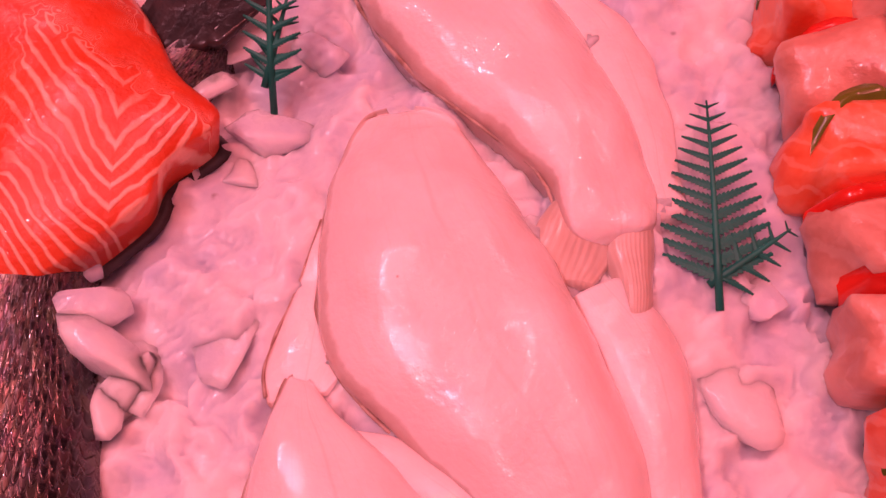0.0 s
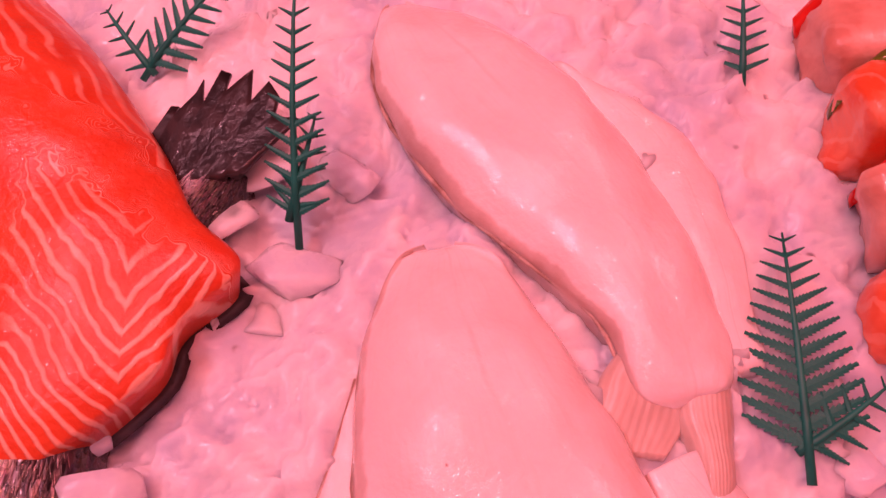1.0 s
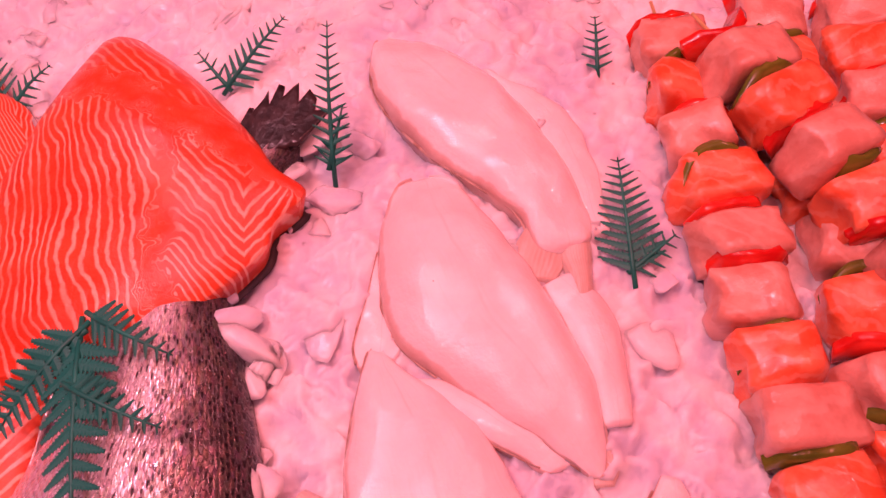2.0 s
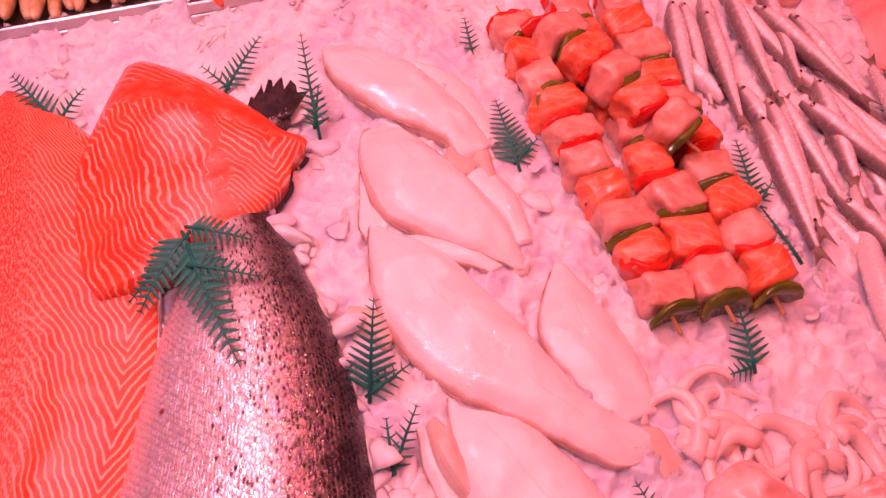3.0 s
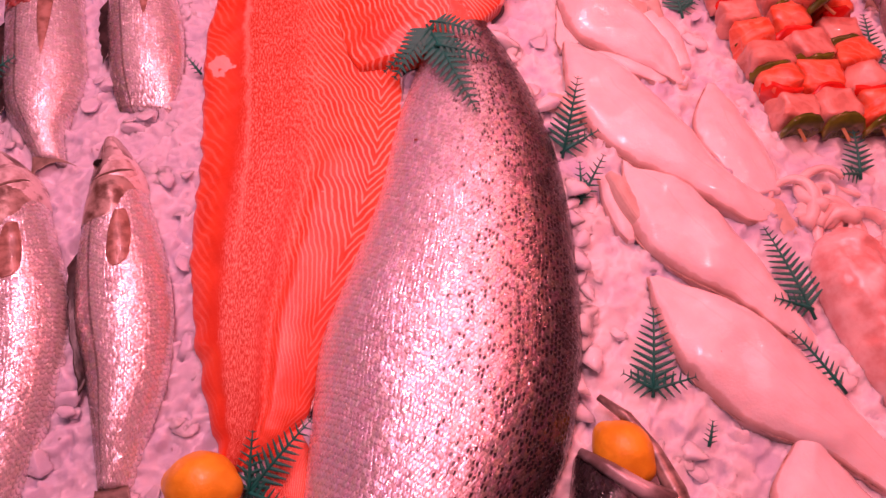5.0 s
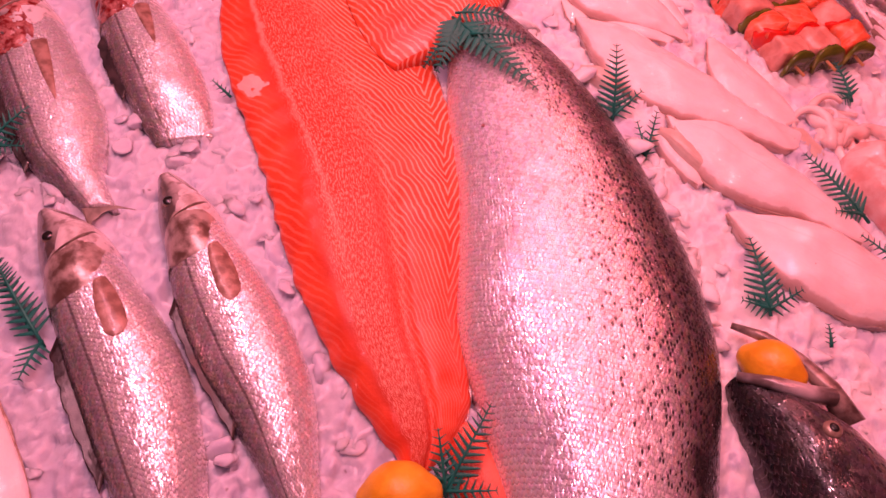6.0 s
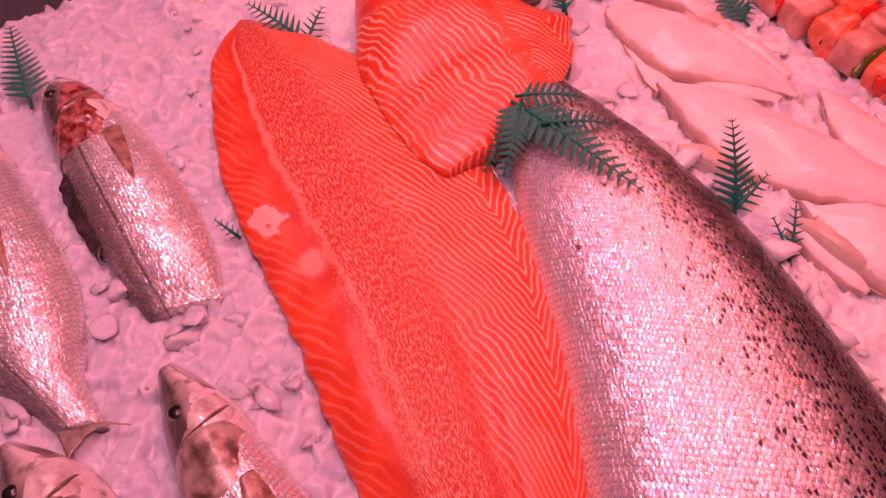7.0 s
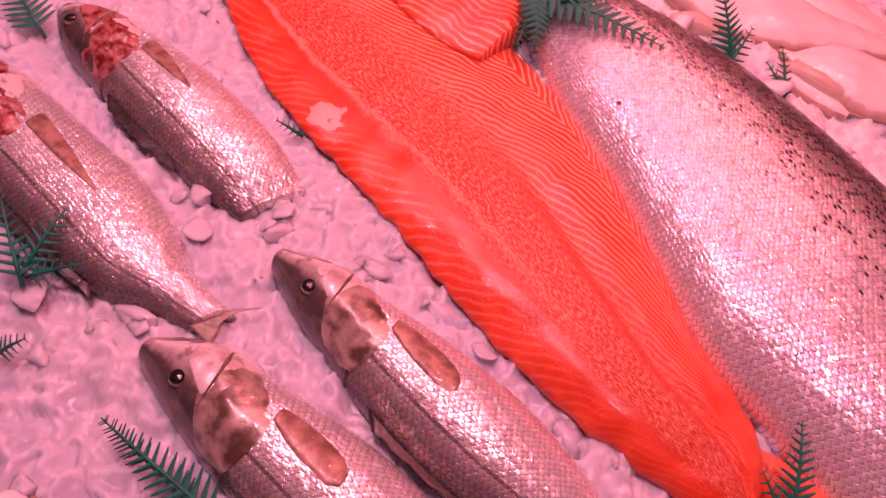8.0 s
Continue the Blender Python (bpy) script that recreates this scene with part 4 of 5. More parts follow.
# ---- pink fish beyond the heap ----
loft_thing("pink_fish", [(0.545, 0.050, 0.565, 0.045, 0.012), (0.545, 0.110, 0.615, 0.080, 0.035), (0.565, 0.190, 0.680, 0.150, 0.045), (0.595, 0.270, 0.720, 0.240, 0.045), (0.62, 0.36, 0.73, 0.34, 0.035), (0.65, 0.45, 0.69, 0.45, 0.012)], PINKSKIN, "large pinkish whole fish lying beyond the silver fish", "fish", "body", nu=50, nv=26, lump=0.002)
loft_thing("pink_fish", [(0.470, 0.330, 0.490, 0.320, 0.012), (0.500, 0.380, 0.560, 0.330, 0.03), (0.55, 0.46, 0.62, 0.42, 0.03), (0.61, 0.52, 0.64, 0.50, 0.012)], PINKSKIN, "pinkish fish piece at the back of the ice", "fish", "body", nu=40, nv=20, lump=0.002)


# ---- squid ----
def squid(rows, mouth, seed, arms=9):
    mid = rows[len(rows) // 2]
    ob = thing("squid", above((mid[0] + mid[2]) / 2, (mid[1] + mid[3]) / 2), "pale pink cleaned squid with curled arms on ice", "squid", "squid on the ice")
    under(link("mantle", loft(rows, 70, 40, 2.2, 0.6, 0.009, 42), SQUIDSKIN), ob)
    r = random.Random(seed)
    for i in range(arms):
        x, y = mouth[0] + r.uniform(-0.035, 0.035), mouth[1] + r.uniform(-0.012, 0.02)
        a = r.uniform(0.3, 2.8)
        pts, rad = [], []
        for k in range(14):
            pts.append(above(x, y, 0.001 + 0.005 * math.sin(k * 0.5 + i) + 0.003 * (i % 3)))
            rad.append(0.0075 * (1 - k / 16) + 0.0012)
            a += r.uniform(0.05, 0.55) * (1 if i % 2 else -1)
            x, y = x + 0.0075 * math.cos(a), y + 0.0075 * math.sin(a)
        under(link("arm", tube(pts, rad, 10), SQUID), ob)
    return ob


squid([(0.122, -0.178, 0.165, -0.172, 0.016), (0.106, -0.205, 0.180, -0.198, 0.034), (0.102, -0.255, 0.196, -0.248, 0.042), (0.110, -0.310, 0.206, -0.300, 0.042), (0.128, -0.370, 0.205, -0.360, 0.034), (0.150, -0.430, 0.185, -0.430, 0.012)], (0.150, -0.165), 3, 7)
squid([(0.218, -0.215, 0.262, -0.208, 0.016), (0.208, -0.250, 0.282, -0.240, 0.032), (0.212, -0.300, 0.300, -0.290, 0.040), (0.225, -0.360, 0.310, -0.350, 0.036), (0.250, -0.430, 0.285, -0.430, 0.012)], (0.235, -0.185), 5, 8)
FOOT.append([(0.10, -0.12), (0.28, -0.12), (0.30, -0.22), (0.10, -0.2)])

# ---- dark fish head with a lemon in its mouth ----
trout = thing("dark_salmon", above(-0.15, -0.5), "dark whole salmon with open mouth holding a lemon", "salmon")
under(link("body", loft([(-0.166, -0.342, -0.154, -0.348, 0.020), (-0.178, -0.374, -0.126, -0.388, 0.040), (-0.190, -0.420, -0.106, -0.412, 0.048), (-0.206, -0.470, -0.092, -0.455, 0.052), (-0.222, -0.550, -0.080, -0.550, 0.056), (-0.222, -0.650, -0.090, -0.650, 0.048), (-0.190, -0.740, -0.125, -0.740, 0.020)], 80, 36, 2.3, 0.55, 0.002, 40), DARKSKIN), trout)
under(link("lower_jaw", tube([above(-0.136, -0.302, 0.014), above(-0.120, -0.325, 0.020), above(-0.108, -0.355, 0.024), above(-0.102, -0.388, 0.026), above(-0.104, -0.420, 0.024)], [0.003, 0.005, 0.006, 0.009, 0.012], 12), GILL, label="brown toothed lower jaw"), trout)
under(link("upper_lip", tube([above(-0.164, -0.345, 0.022), above(-0.150, -0.366, 0.036), above(-0.130, -0.386, 0.038), above(-0.108, -0.396, 0.030)], [0.004, 0.006, 0.007, 0.008], 12), HEAD, label="pale grey lip"), trout)
eye = under(link("eye", ball(above(-0.138, -0.420, 0.047), 0.008, 0.008, 0.005), IRIS, label="clouded pale eye"), trout)
link("pupil", ball(above(-0.138, -0.420, 0.050), 0.0045, 0.0045, 0.003), BLACK, eye)


def lemon(x, y, h, r, turn, label):
    bm = bmesh.new()
    bmesh.ops.create_uvsphere(bm, u_segments=40, v_segments=24, radius=1.0)
    for v in bm.verts:
        tip = smooth(0.82, 1.0, abs(v.co.z)) * 0.16 * (1 if v.co.z > 0 else -1)
        k = 1 + 0.03 * noise.noise(v.co * 2.2 + Vector((x * 9, 0, 0)))
        v.co = Vector((v.co.x * r * k, v.co.y * r * k, (v.co.z * 1.12 + tip) * r))
    ob = link("lemon", bm, LEMON)
    ob.matrix_world = Matrix.Translation(above(x, y, h)) @ pose(0, 0, 0, 80, 0, turn)
    return tagged(ob, label, "lemon")


lemon(-0.130, -0.350, 0.018, 0.0235, 25, "yellow-orange lemon held in the dark salmon's mouth")
lemon(-0.466, -0.312, 0.014, 0.0270, 70, "yellow-orange lemon half sunk in the ice")


# ---- plastic ferns ----
def leaflet_mesh(teeth):
    """One toothed leaflet along +x, 1 long, with thickness."""
    bm = bmesh.new()
    n = teeth * 2
    rows = []
    for i in range(n + 1):
        t = i / n
        w = (0.125 * (1 - t) ** 0.6 + 0.02) * (1.12 if i % 2 else 0.68) * (0.7 if i == 0 else 1)
        x = t + (0.05 if i % 2 else 0.0)
        rows.append([bm.verts.new((x, s * w, z)) for s, z in ((-1, -0.008), (0, -0.02), (1, -0.008), (1, 0.008), (0, 0.03), (-1, 0.008))])
    for a, b in zip(rows, rows[1:]):
        for j in range(6):
            bm.faces.new((a[j], a[(j + 1) % 6], b[(j + 1) % 6], b[j]))
    bm.faces.new(rows[0][::-1]), bm.faces.new(rows[-1])
    bmesh.ops.recalc_face_normals(bm, faces=bm.faces)
    me = bpy.data.meshes.new("leaflet")
    bm.to_mesh(me)
    bm.free()
    me.materials.append(GREEN)
    return me


LEAF = leaflet_mesh(10)


def fern(fronds, label="dark green plastic fern sprig stuck in the ice", broad=0.80):
    """fronds: base x, y, h, tip x, y, h, half width, bow; h over the ice."""
    x, y, h = fronds[0][:3]
    root = above(x, y, min(h, 0.0))
    ob = thing("plastic_fern", root, label, "fern", "plastic ferns")
    for bx, by, bh, tx, ty, th, half, bow in fronds:
        a, b = above(bx, by, bh), above(tx, ty, th)
        ax = (b - a)
        size = ax.length
        ax.normalize()
        side = ax.cross(Vector((-0.12, -0.45, 0.88))).normalized()
        up = side.cross(ax).normalized()
        at = lambda t: a.lerp(b, t) + up * bow * 4 * t * (1 - t)
        stem = under(link("stem", tube([at(-0.10), at(0.15), at(0.5), at(0.8), at(1.0)], [0.0017, 0.0016, 0.0012, 0.0008, 0.0004], 6), GREEN), ob)
        slope = 42 if half > 0.03 else 26
        pairs = min(14, max(5, int(size / 0.0060)))
        for i in range(pairs):
            t = 0.06 + 0.90 * i / (pairs - 1)
            reach = half * (1 - t) ** 0.75 * (0.82 + 0.18 * min(1, t * 6)) + 0.003
            for s in (-1, 1):
                d = (side * s * math.cos(radians(slope)) + ax * math.sin(radians(slope)) - up * 0.10).normalized()
                e = up.cross(d).normalized()
                f = d.cross(e)
                m = Matrix((d, e, f)).transposed().to_4x4()
                lf = new("leaflet", LEAF)
                lf.parent = stem
                lf.matrix_basis = Matrix.Translation(at(t)) @ m @ Matrix.Diagonal((reach, min(reach * 1.05, 0.030) * broad, 0.02, 1))
    return ob


fern([(0.095, 0.138, 0.002, 0.099, 0.213, 0.012, 0.023, 0.002), (0.095, 0.142, 0.002, 0.124, 0.160, 0.008, 0.012, 0.002)])
fern([(-0.078, 0.222, 0.004, -0.072, 0.288, 0.060, 0.013, 0.004), (-0.080, 0.226, 0.008, -0.068, 0.250, 0.030, 0.010, 0.0)])
fern([(-0.210, 0.112, 0.042, -0.184, -0.018, 0.050, 0.025, 0.004), (-0.210, 0.114, 0.044, -0.257, 0.070, 0.030, 0.020, 0.006), (-0.212, 0.112, 0.042, -0.266, 0.086, 0.026, 0.010, 0.003),
      (-0.204, 0.122, 0.044, -0.157, 0.095, 0.036, 0.013, 0.006), (-0.206, 0.080, 0.050, -0.157, 0.056, 0.040, 0.012, 0.005)], "dark green plastic fern sprig lying over the salmon tail", 1.3)
fern([(-0.098, -0.045, 0.004, -0.078, 0.000, 0.054, 0.022, 0.003), (-0.098, -0.045, 0.004, -0.062, -0.040, 0.022, 0.012, 0.002)])
fern([(-0.096, -0.105, 0.004, -0.068, -0.075, 0.028, 0.010, 0.002), (-0.096, -0.105, 0.004, -0.092, -0.075, 0.022, 0.008, 0.002)])
fern([(0.080, -0.252, 0.010, 0.066, -0.167, 0.016, 0.022, 0.004), (0.080, -0.250, 0.010, 0.046, -0.240, 0.016, 0.012, 0.002)])
fern([(0.074, -0.325, 0.012, 0.046, -0.274, 0.020, 0.010, 0.003)])
fern([(-0.086, -0.300, 0.006, -0.071, -0.238, 0.026, 0.022, 0.003), (-0.086, -0.300, 0.006, -0.050, -0.300, 0.016, 0.012, 0.002), (-0.086, -0.300, 0.006, -0.110, -0.285, 0.012, 0.012, 0.002)])
fern([(-0.055, -0.352, 0.006, -0.048, -0.336, 0.012, 0.004, 0.001)])
fern([(-0.432, -0.322, 0.008, -0.372, -0.284, 0.040, 0.020, 0.004), (-0.430, -0.322, 0.010, -0.420, -0.284, 0.036, 0.013, 0.002), (-0.430, -0.322, 0.010, -0.396, -0.344, 0.030, 0.012, 0.002)])
fern([(-0.577, 0.366, 0.006, -0.568, 0.450, 0.022, 0.022, 0.003)])
fern([(-0.704, 0.142, 0.014, -0.684, 0.190, 0.036, 0.016, 0.003), (-0.700, 0.146, 0.014, -0.654, 0.158, 0.034, 0.016, 0.003), (-0.698, 0.140, 0.014, -0.668, 0.118, 0.026, 0.010, 0.002)])
fern([(-0.694, -0.070, 0.004, -0.713, 0.016, 0.022, 0.018, 0.003), (-0.694, -0.075, 0.004, -0.712, -0.110, 0.016, 0.014, 0.002)])
fern([(-0.740, 0.108, 0.004, -0.722, 0.096, 0.018, 0.008, 0.002)])
fern([(-0.325, 0.334, 0.008, -0.357, 0.385, 0.022, 0.018, 0.003), (-0.318, 0.330, 0.006, -0.290, 0.352, 0.018, 0.012, 0.003)])
fern([(-0.152, 0.305, 0.006, -0.108, 0.338, 0.026, 0.016, 0.003), (-0.152, 0.305, 0.006, -0.172, 0.328, 0.020, 0.009, 0.002)])
fern([(0.303, 0.042, 0.004, 0.318, 0.113, 0.018, 0.018, 0.003), (0.303, 0.042, 0.004, 0.330, 0.060, 0.014, 0.010, 0.002)])
fern([(0.310, -0.020, 0.006, 0.303, 0.040, 0.010, 0.003, 0.002)])
fern([(0.210, -0.104, 0.004, 0.221, -0.052, 0.014, 0.018, 0.003), (0.208, -0.104, 0.004, 0.178, -0.108, 0.010, 0.010, 0.002)])
fern([(0.525, 0.120, 0.006, 0.548, 0.172, 0.022, 0.010, 0.002)])
fern([(0.528, 0.030, 0.006, 0.508, 0.060, 0.022, 0.008, 0.002)])
fern([(0.318, -0.252, 0.006, 0.316, -0.205, 0.026, 0.012, 0.002)])
fern([(0.102, 0.292, 0.004, 0.106, 0.330, 0.016, 0.010, 0.002)])
fern([(-0.468, 0.143, 0.002, -0.480, 0.157, 0.014, 0.004, 0.001)])
fern([(-0.700, -0.055, 0.006, -0.713, 0.018, 0.020, 0.012, 0.002)])

# ---- trays at the back ----
def tray(x0, x1, y0, y1, label):
    z = bed((x0 + x1) / 2, y0)
    ob = thing("seafood_tray", ((x0 + x1) / 2, (y0 + y1) / 2, z), label, "tray")
    rim = 0.006
    for nm, (a, b, c, d, h0, h1) in (("base", (x0, x1, y0, y1, -0.012, -0.002)), ("side", (x0, x1, y0, y0 + rim, -0.002, 0.012)), ("side", (x0, x1, y1 - rim, y1, -0.002, 0.02)), ("side", (x0, x0 + rim, y0 + rim, y1 - rim, -0.002, 0.014)), ("side", (x1 - rim, x1, y0 + rim, y1 - rim, -0.002, 0.014))):
        bm = bmesh.new()
        bmesh.ops.create_cube(bm, size=1.0, matrix=Matrix.Translation(((a + b) / 2, (c + d) / 2, z + (h0 + h1) / 2)) @ Matrix.Diagonal((b - a, d - c, h1 - h0, 1)))
        bmesh.ops.bevel(bm, geom=bm.edges[:], offset=0.0015, segments=1, affect="EDGES")
        under(link(nm, bm, STEEL, smooth_=False), ob)
    return ob, z


box, z0 = tray(-0.42, -0.19, 0.472, 0.66, "steel tray of yellowish razor shells behind the ice")
r = random.Random(4)
for i in range(15):
    x = -0.41 + i * 0.0152
    bm = bmesh.new()
    bmesh.ops.create_uvsphere(bm, u_segments=14, v_segments=10, radius=1.0)
    m = Matrix.Translation((x, 0.562 + r.uniform(-0.006, 0.006), z0 + 0.010 + r.uniform(0, 0.008))) @ pose(0, 0, 0, r.uniform(-3, 3), r.uniform(-20, 20), r.uniform(-5, 5)) @ Matrix.Diagonal((0.0085, 0.078, 0.010, 1))
    for v in bm.verts:
        v.co.y = math.copysign(abs(v.co.y) ** 0.45, v.co.y)
    bmesh.ops.transform(bm, matrix=m, verts=bm.verts)
    tagged(link("razor_shell", bm, SHELL), "long yellow-brown razor shell lying in a steel tray", "shellfish", "razor shells in the tray")
box, z0 = tray(-0.175, 0.02, 0.425, 0.62, "steel tray heaped with orange seafood behind the ice")
bm = bmesh.new()
for i in range(420):
    x, y = r.uniform(-0.165, 0.005), r.uniform(0.428, 0.608)
    h = 0.036 * (1 - ((x + 0.08) / 0.1) ** 2) * (1 - ((y - 0.52) / 0.115) ** 2)
    s = r.uniform(0.005, 0.011)
    bmesh.ops.create_icosphere(bm, subdivisions=1, radius=1.0, matrix=Matrix.Translation((x, y, z0 + 0.004 + max(0, h) * r.uniform(0.5, 1.0))) @ pose(0, 0, 0, r.uniform(0, 180), r.uniform(0, 180), 0) @ Matrix.Diagonal((s, s * 0.6, s * 0.7, 1)))
tagged(link("orange_seafood", bm, ORANGE), "heap of bright orange crumbly seafood in a tray", "seafood", "", "stuff")


# ---- the ice ----
def inside(x, y, poly):
    hit = False
    j = len(poly) - 1
    for i in range(len(poly)):
        (xi, yi), (xj, yj) = poly[i], poly[j]
        if (yi > y) != (yj > y) and x < (xj - xi) * (y - yi) / (yj - yi) + xi:
            hit = not hit
        j = i
    return hit


BOXES = [(min(p[0] for p in f), max(p[0] for p in f), min(p[1] for p in f), max(p[1] for p in f), f) for f in FOOT]


def covered(x, y):
    return any(a <= x <= b and c <= y <= d and inside(x, y, f) for a, b, c, d, f in BOXES)


def flakes(x, y, pitch, tilt, step, sharp, seed):
    """Height of packed flat flakes: every cell has its own level and tilt, the edges melted into one another."""
    n = np.random.RandomState(seed)
    size = 512
    jx, jy = n.uniform(0.08, 0.92, (size, size)), n.uniform(0.08, 0.92, (size, size))
    level, tx, ty = n.uniform(-step, step, (size, size)), n.uniform(-tilt, tilt, (size, size)), n.uniform(-tilt, tilt, (size, size))
    gx, gy = x / pitch + 200, y / pitch + 200
    ix, iy = np.floor(gx).astype(int), np.floor(gy).astype(int)
    total, weight = np.zeros_like(x), np.zeros_like(x)
    for dx in (-1, 0, 1):
        for dy in (-1, 0, 1):
            cx, cy = (ix + dx) % size, (iy + dy) % size
            ox, oy = gx - (ix + dx + jx[cx, cy]), gy - (iy + dy + jy[cx, cy])
            w = np.exp(-sharp * (ox * ox + oy * oy))
            total += w * (level[cx, cy] + (tx[cx, cy] * ox + ty[cx, cy] * oy) * pitch)
            weight += w
    return total / weight


def ice_relief(x, y):
    """The bed's height at numpy places."""
    warp = 0.004 * np.sin(x * 210 + 3 * np.sin(y * 90)) + 0.003 * np.sin(y * 260 + x * 130)
    t = np.clip((x + 0.1) / -0.2, 0, 1)
    plane = -0.020 + 0.165 * y - 0.10 * np.maximum(0, x - 0.03) - 0.024 * t * t * (3 - 2 * t)
    return plane + flakes(x, y, 0.055, 0.05, 0.004, 5, 3) + flakes(x + warp, y + warp, 0.019, 0.40, 0.0036, 26, 1) + flakes(x + warp, y - warp, 0.0085, 0.28, 0.0009, 24, 2) - 0.002


X0, X1, Y0, Y1, STEP = -0.86, 0.80, -0.62, 0.50, 0.0026
nx, ny = int((X1 - X0) / STEP), int((Y1 - Y0) / STEP)
gx, gy = np.meshgrid(X0 + np.arange(nx + 1) * STEP, Y0 + np.arange(ny + 1) * STEP)
gz = ice_relief(gx, gy)


def ice_height(x, y):
    return float(gz[min(ny, max(0, int((y - Y0) / STEP + 0.5))), min(nx, max(0, int((x - X0) / STEP + 0.5)))])


verts = np.stack((gx, gy, gz), -1).reshape(-1, 3).tolist()
faces = [(j * (nx + 1) + i, j * (nx + 1) + i + 1, (j + 1) * (nx + 1) + i + 1, (j + 1) * (nx + 1) + i) for j in range(ny) for i in range(nx)]
rim = [i for i in range(nx + 1)] + [j * (nx + 1) + nx for j in range(1, ny + 1)] + [ny * (nx + 1) + i for i in range(nx - 1, -1, -1)] + [j * (nx + 1) for j in range(ny - 1, 0, -1)]
low = {}
for k in rim:
    low[k] = len(verts)
    verts.append((verts[k][0], verts[k][1], -0.26))
for a, b in zip(rim, rim[1:] + rim[:1]):
    faces.append((b, a, low[a], low[b]))
me = bpy.data.meshes.new("ice_bed")
me.from_pydata(verts, [], faces)
me.materials.append(ICE)
me.polygons.foreach_set("use_smooth", [True] * len(me.polygons))
tagged(new("ground_ice_bed", me), "sloping bed of crushed ice under pink counter light", "ice", "", "structure")


def lump_shape(seed, fine):
    """A soft flake of broken ice: a ball cut by a few planes."""
    rnd = random.Random(seed)
    bm = bmesh.new()
    bmesh.ops.create_icosphere(bm, subdivisions=fine, radius=1.0)
    cuts = [(Vector((rnd.gauss(0, 1), rnd.gauss(0, 1), rnd.gauss(0, 0.7))).normalized(), rnd.uniform(0.35, 0.7)) for _ in range(8)]
    for v in bm.verts:
        for n, d in cuts:
            over = v.co.dot(n) - d
            if over > 0:
                v.co -= n * over * 0.92
        v.co *= 1 + 0.12 * noise.noise(v.co * 2.0 + Vector((seed, 0, 0)))
    bm.verts.index_update()
    vs, fs = [v.co.copy() for v in bm.verts], [[v.index for v in f.verts] for f in bm.faces]
    bm.free()
    return vs, fs


SHAPES = [lump_shape(s, 2) for s in range(14)]
FINE = [lump_shape(s + 50, 3) for s in range(10)]
rnd = random.Random(21)
verts, faces = [], []
for _ in range(700):
    x, y = rnd.uniform(-0.84, 0.60), rnd.uniform(-0.50, 0.46)
    if covered(x, y) or noise.noise(Vector((x * 9, y * 9, 5.0))) < -0.35 + 0.4 * rnd.random():
        continue
    if -0.16 < x < 0.16 and 0.03 < y < 0.34:
        continue
    s = 0.006 + 0.014 * rnd.random() ** 1.4
    m = Matrix.Translation((x, y, ice_height(x, y) + s * rnd.uniform(-0.26, -0.17))) @ pose(0, 0, 0, rnd.uniform(-14, 14), rnd.uniform(-14, 14), rnd.uniform(0, 360)) @ Matrix.Diagonal((s * rnd.uniform(1.0, 1.6), s * rnd.uniform(0.8, 1.15), s * rnd.uniform(0.25, 0.4), 1))
    vs, fs = rnd.choice(SHAPES)
    o = len(verts)
    verts.extend((m @ v)[:] for v in vs)
    faces.extend([i + o for i in f] for f in fs)
MOUNDS = [(-0.530, 0.092, 0.034, 0.012, 26), (-0.562, 0.150, 0.016, 0.010, 10), (-0.655, 0.088, 0.022, 0.014, 16), (-0.690, 0.13, 0.02, 0.012, 10), (-0.572, -0.225, 0.022, 0.016, 18), (-0.515, -0.300, 0.03, 0.008, 16), (-0.606, -0.25, 0.016, 0.008, 8),
          (-0.116, 0.258, 0.022, 0.018, 26), (-0.098, -0.02, 0.022, 0.008, 14), (-0.102, -0.12, 0.024, 0.010, 18), (-0.118, -0.21, 0.026, 0.012, 22), (-0.14, -0.29, 0.02, 0.010, 14),
          (-0.462, -0.215, 0.014, 0.012, 10), (-0.485, -0.10, 0.014, 0.006, 8), (0.020, 0.150, 0.014, 0.004, 8), (-0.61, 0.13, 0.03, 0.004, 16)]
LARGE = [(-0.090, 0.190), (-0.086, 0.168), (-0.104, 0.152), (-0.078, 0.206), (-0.100, 0.135), (-0.066, 0.180), (-0.120, 0.105), (-0.100, 0.098), (-0.112, 0.070), (-0.086, 0.120), (0.108, 0.122), (0.124, 0.112), (0.100, 0.104), (0.118, 0.090), (0.100, 0.078),
         (0.112, 0.140), (0.016, 0.150), (0.026, 0.135), (0.030, 0.160), (-0.124, 0.268), (-0.104, 0.262), (-0.112, 0.278), (-0.090, 0.256), (0.118, 0.190), (0.110, 0.172), (-0.072, 0.150), (-0.075, 0.225), (-0.060, 0.250)]
for x, y in LARGE[::3]:
    s = rnd.uniform(0.010, 0.016)
    m = Matrix.Translation((x, y, bed(x, y) + s * rnd.uniform(-0.36, -0.20))) @ pose(0, 0, 0, rnd.uniform(-18, 18), rnd.uniform(-18, 18), rnd.uniform(0, 360)) @ Matrix.Diagonal((s * 1.5, s * 1.15, s * 0.42, 1))
    vs, fs = rnd.choice(FINE)
    o = len(verts)
    verts.extend((m @ v)[:] for v in vs)
    faces.extend([i + o for i in f] for f in fs)
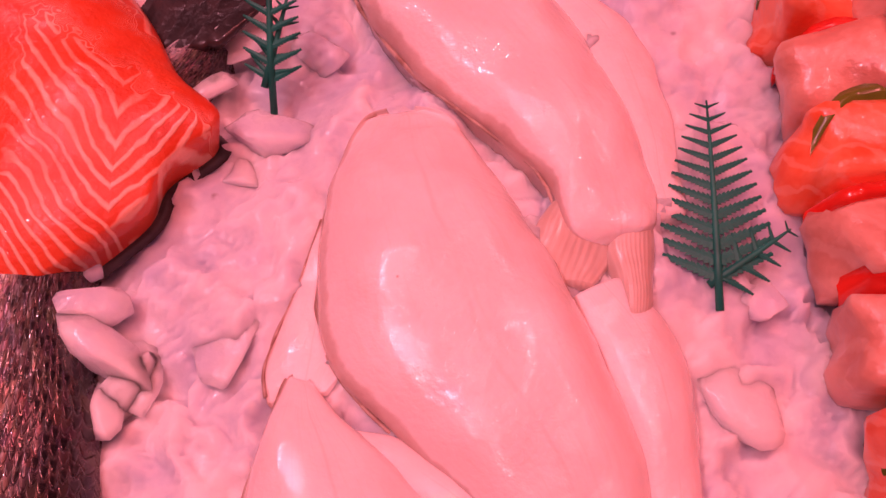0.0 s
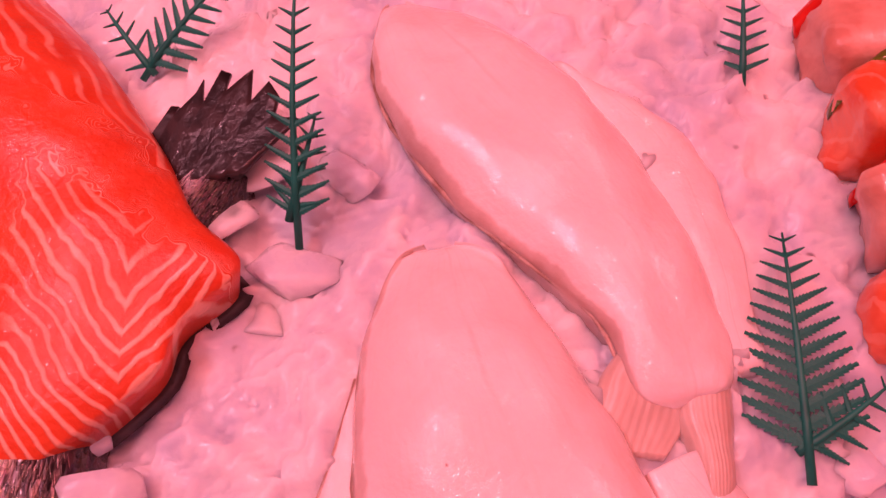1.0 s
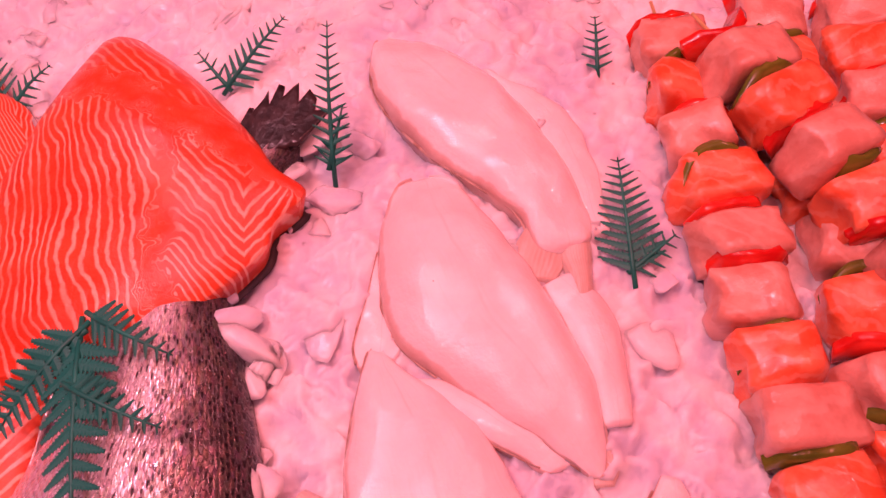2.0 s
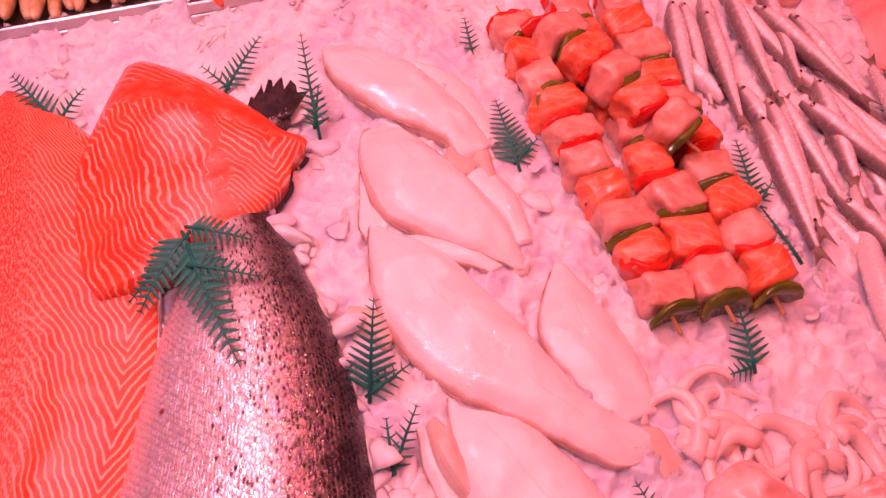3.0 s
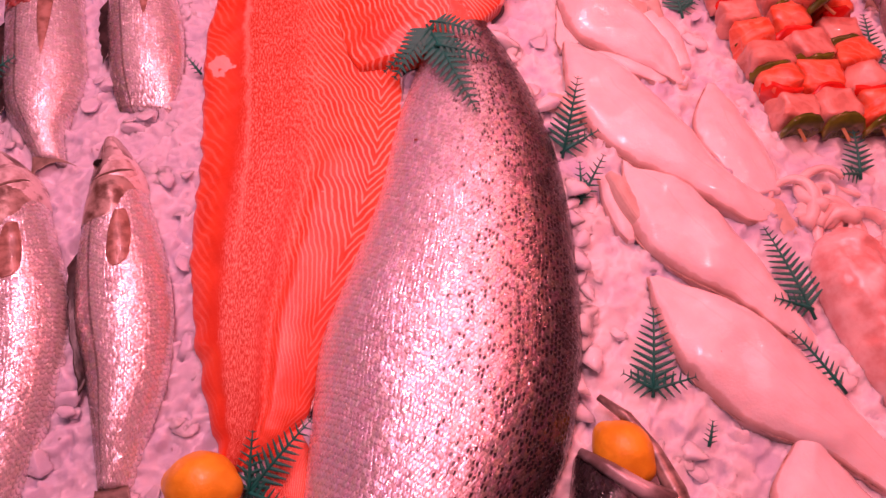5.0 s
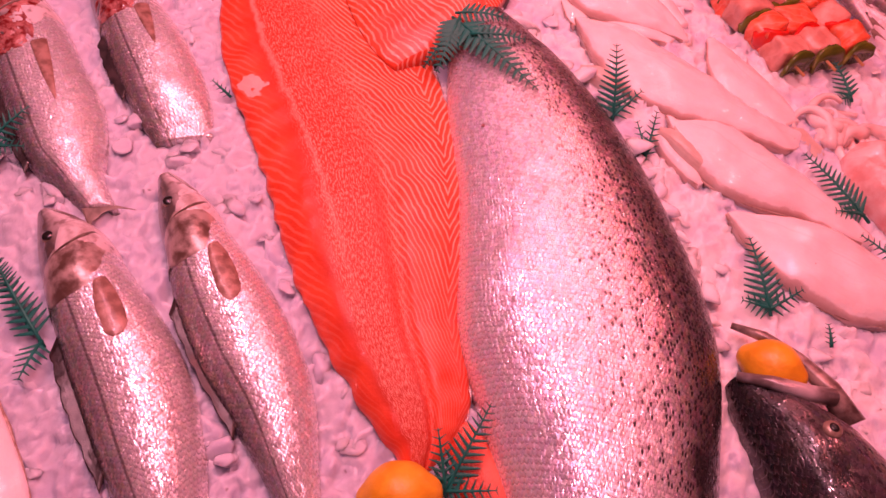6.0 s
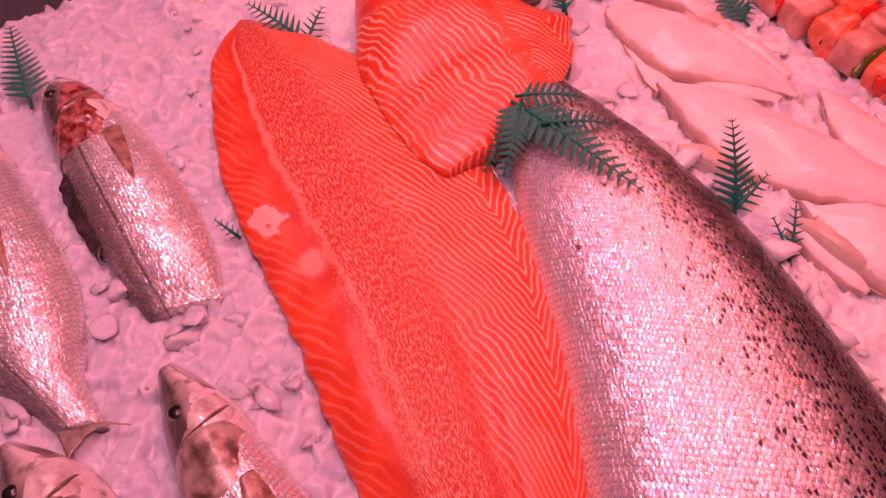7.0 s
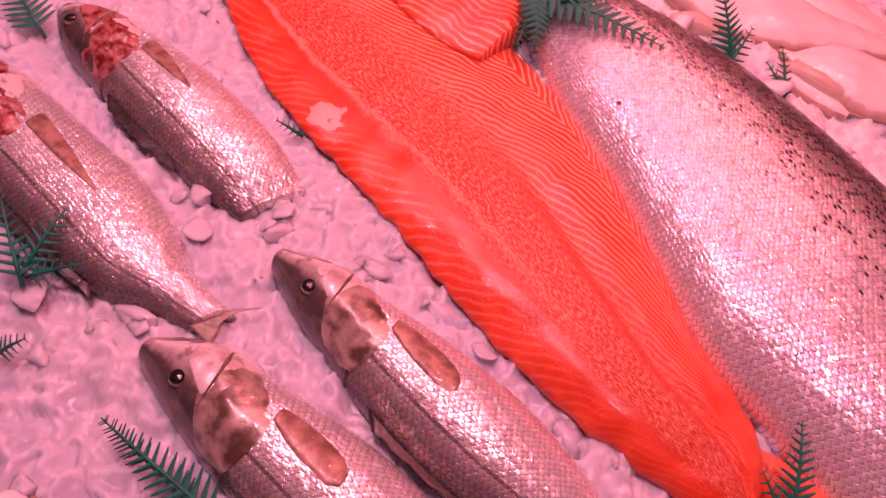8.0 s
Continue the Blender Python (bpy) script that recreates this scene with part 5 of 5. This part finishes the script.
for mx, my, spread, high, count in MOUNDS:
    for _ in range(int(count * 0.2)):
        x, y = rnd.gauss(mx, spread * 0.5), rnd.gauss(my, spread * 0.5)
        s = 0.008 + 0.012 * rnd.random() ** 1.5
        m = Matrix.Translation((x, y, bed(x, y) + high * rnd.uniform(-0.1, 0.6) - s * 0.2)) @ pose(0, 0, 0, rnd.uniform(-25, 25), rnd.uniform(-25, 25), rnd.uniform(0, 360)) @ Matrix.Diagonal((s * rnd.uniform(1.0, 1.5), s * rnd.uniform(0.8, 1.15), s * rnd.uniform(0.3, 0.45), 1))
        vs, fs = rnd.choice(FINE)
        o = len(verts)
        verts.extend((m @ v)[:] for v in vs)
        faces.extend([i + o for i in f] for f in fs)
# flakes that lap over the back of the whole salmon
for i in range(40):
    a, b, c, d, h = spline(SALMON_ROWS, 0.06 + 0.60 * i / 39)
    x, y = c + rnd.uniform(-0.008, 0.012), d + rnd.uniform(-0.006, 0.006)
    if noise.noise(Vector((y * 22, 4.0, 0))) < -0.15:
        continue
    s = rnd.uniform(0.010, 0.018)
    m = Matrix.Translation((x, y, bed(x, y) + rnd.uniform(-0.002, 0.009))) @ pose(0, 0, 0, rnd.uniform(-20, 20), rnd.uniform(-20, 20), rnd.uniform(0, 360)) @ Matrix.Diagonal((s * 1.3, s, s * 0.5, 1))
    vs, fs = rnd.choice(SHAPES)
    o = len(verts)
    verts.extend((m @ v)[:] for v in vs)
    faces.extend([i_ + o for i_ in f] for f in fs)
me = bpy.data.meshes.new("ice_chunks")
me.from_pydata(verts, [], faces)
me.materials.append(CHUNK)
me.polygons.foreach_set("use_smooth", [True] * len(me.polygons))
tagged(new("ice_chunks", me), "loose crushed ice flakes and lumps over the bed", "ice", "", "stuff")

# ---- the counter and the hall around it ----
def slab(name, x0, x1, y0, y1, z0, z1, material, label, category, bevel=0.004):
    bm = bmesh.new()
    bmesh.ops.create_cube(bm, size=1.0, matrix=Matrix.Translation(((x0 + x1) / 2, (y0 + y1) / 2, (z0 + z1) / 2)) @ Matrix.Diagonal((x1 - x0, y1 - y0, z1 - z0, 1)))
    if bevel:
        bmesh.ops.bevel(bm, geom=bm.edges[:], offset=bevel, segments=2, affect="EDGES")
    return tagged(link(name, bm, material, smooth_=False), label, category, "", "structure")


slab("counter_body", -0.96, 0.90, -0.70, 0.72, -1.05, -0.20, STEEL, "brushed steel fish counter body under the ice", "counter")
slab("counter_back", -0.96, 0.90, 0.67, 0.72, -0.20, 0.12, STEEL, "brushed steel rail behind the ice", "counter")
slab("floor", -3, 3, -3, 3, -1.15, -1.05, TILE, "grey market hall floor", "floor", 0)
slab("wall_north", -3, 3, 3.0, 3.1, -1.05, 1.9, PLASTER, "plain plaster wall of the hall", "wall", 0)
slab("wall_south", -3, 3, -3.1, -3.0, -1.05, 1.9, PLASTER, "plain plaster wall of the hall", "wall", 0)
slab("wall_east", 3.0, 3.1, -3, 3, -1.05, 1.9, PLASTER, "plain plaster wall of the hall", "wall", 0)
slab("wall_west", -3.1, -3.0, -3, 3, -1.05, 1.9, PLASTER, "plain plaster wall of the hall", "wall", 0)
slab("ceiling", -3.1, 3.1, -3.1, 3.1, 1.9, 2.0, PLASTER, "plain pale ceiling of the hall", "ceiling", 0)
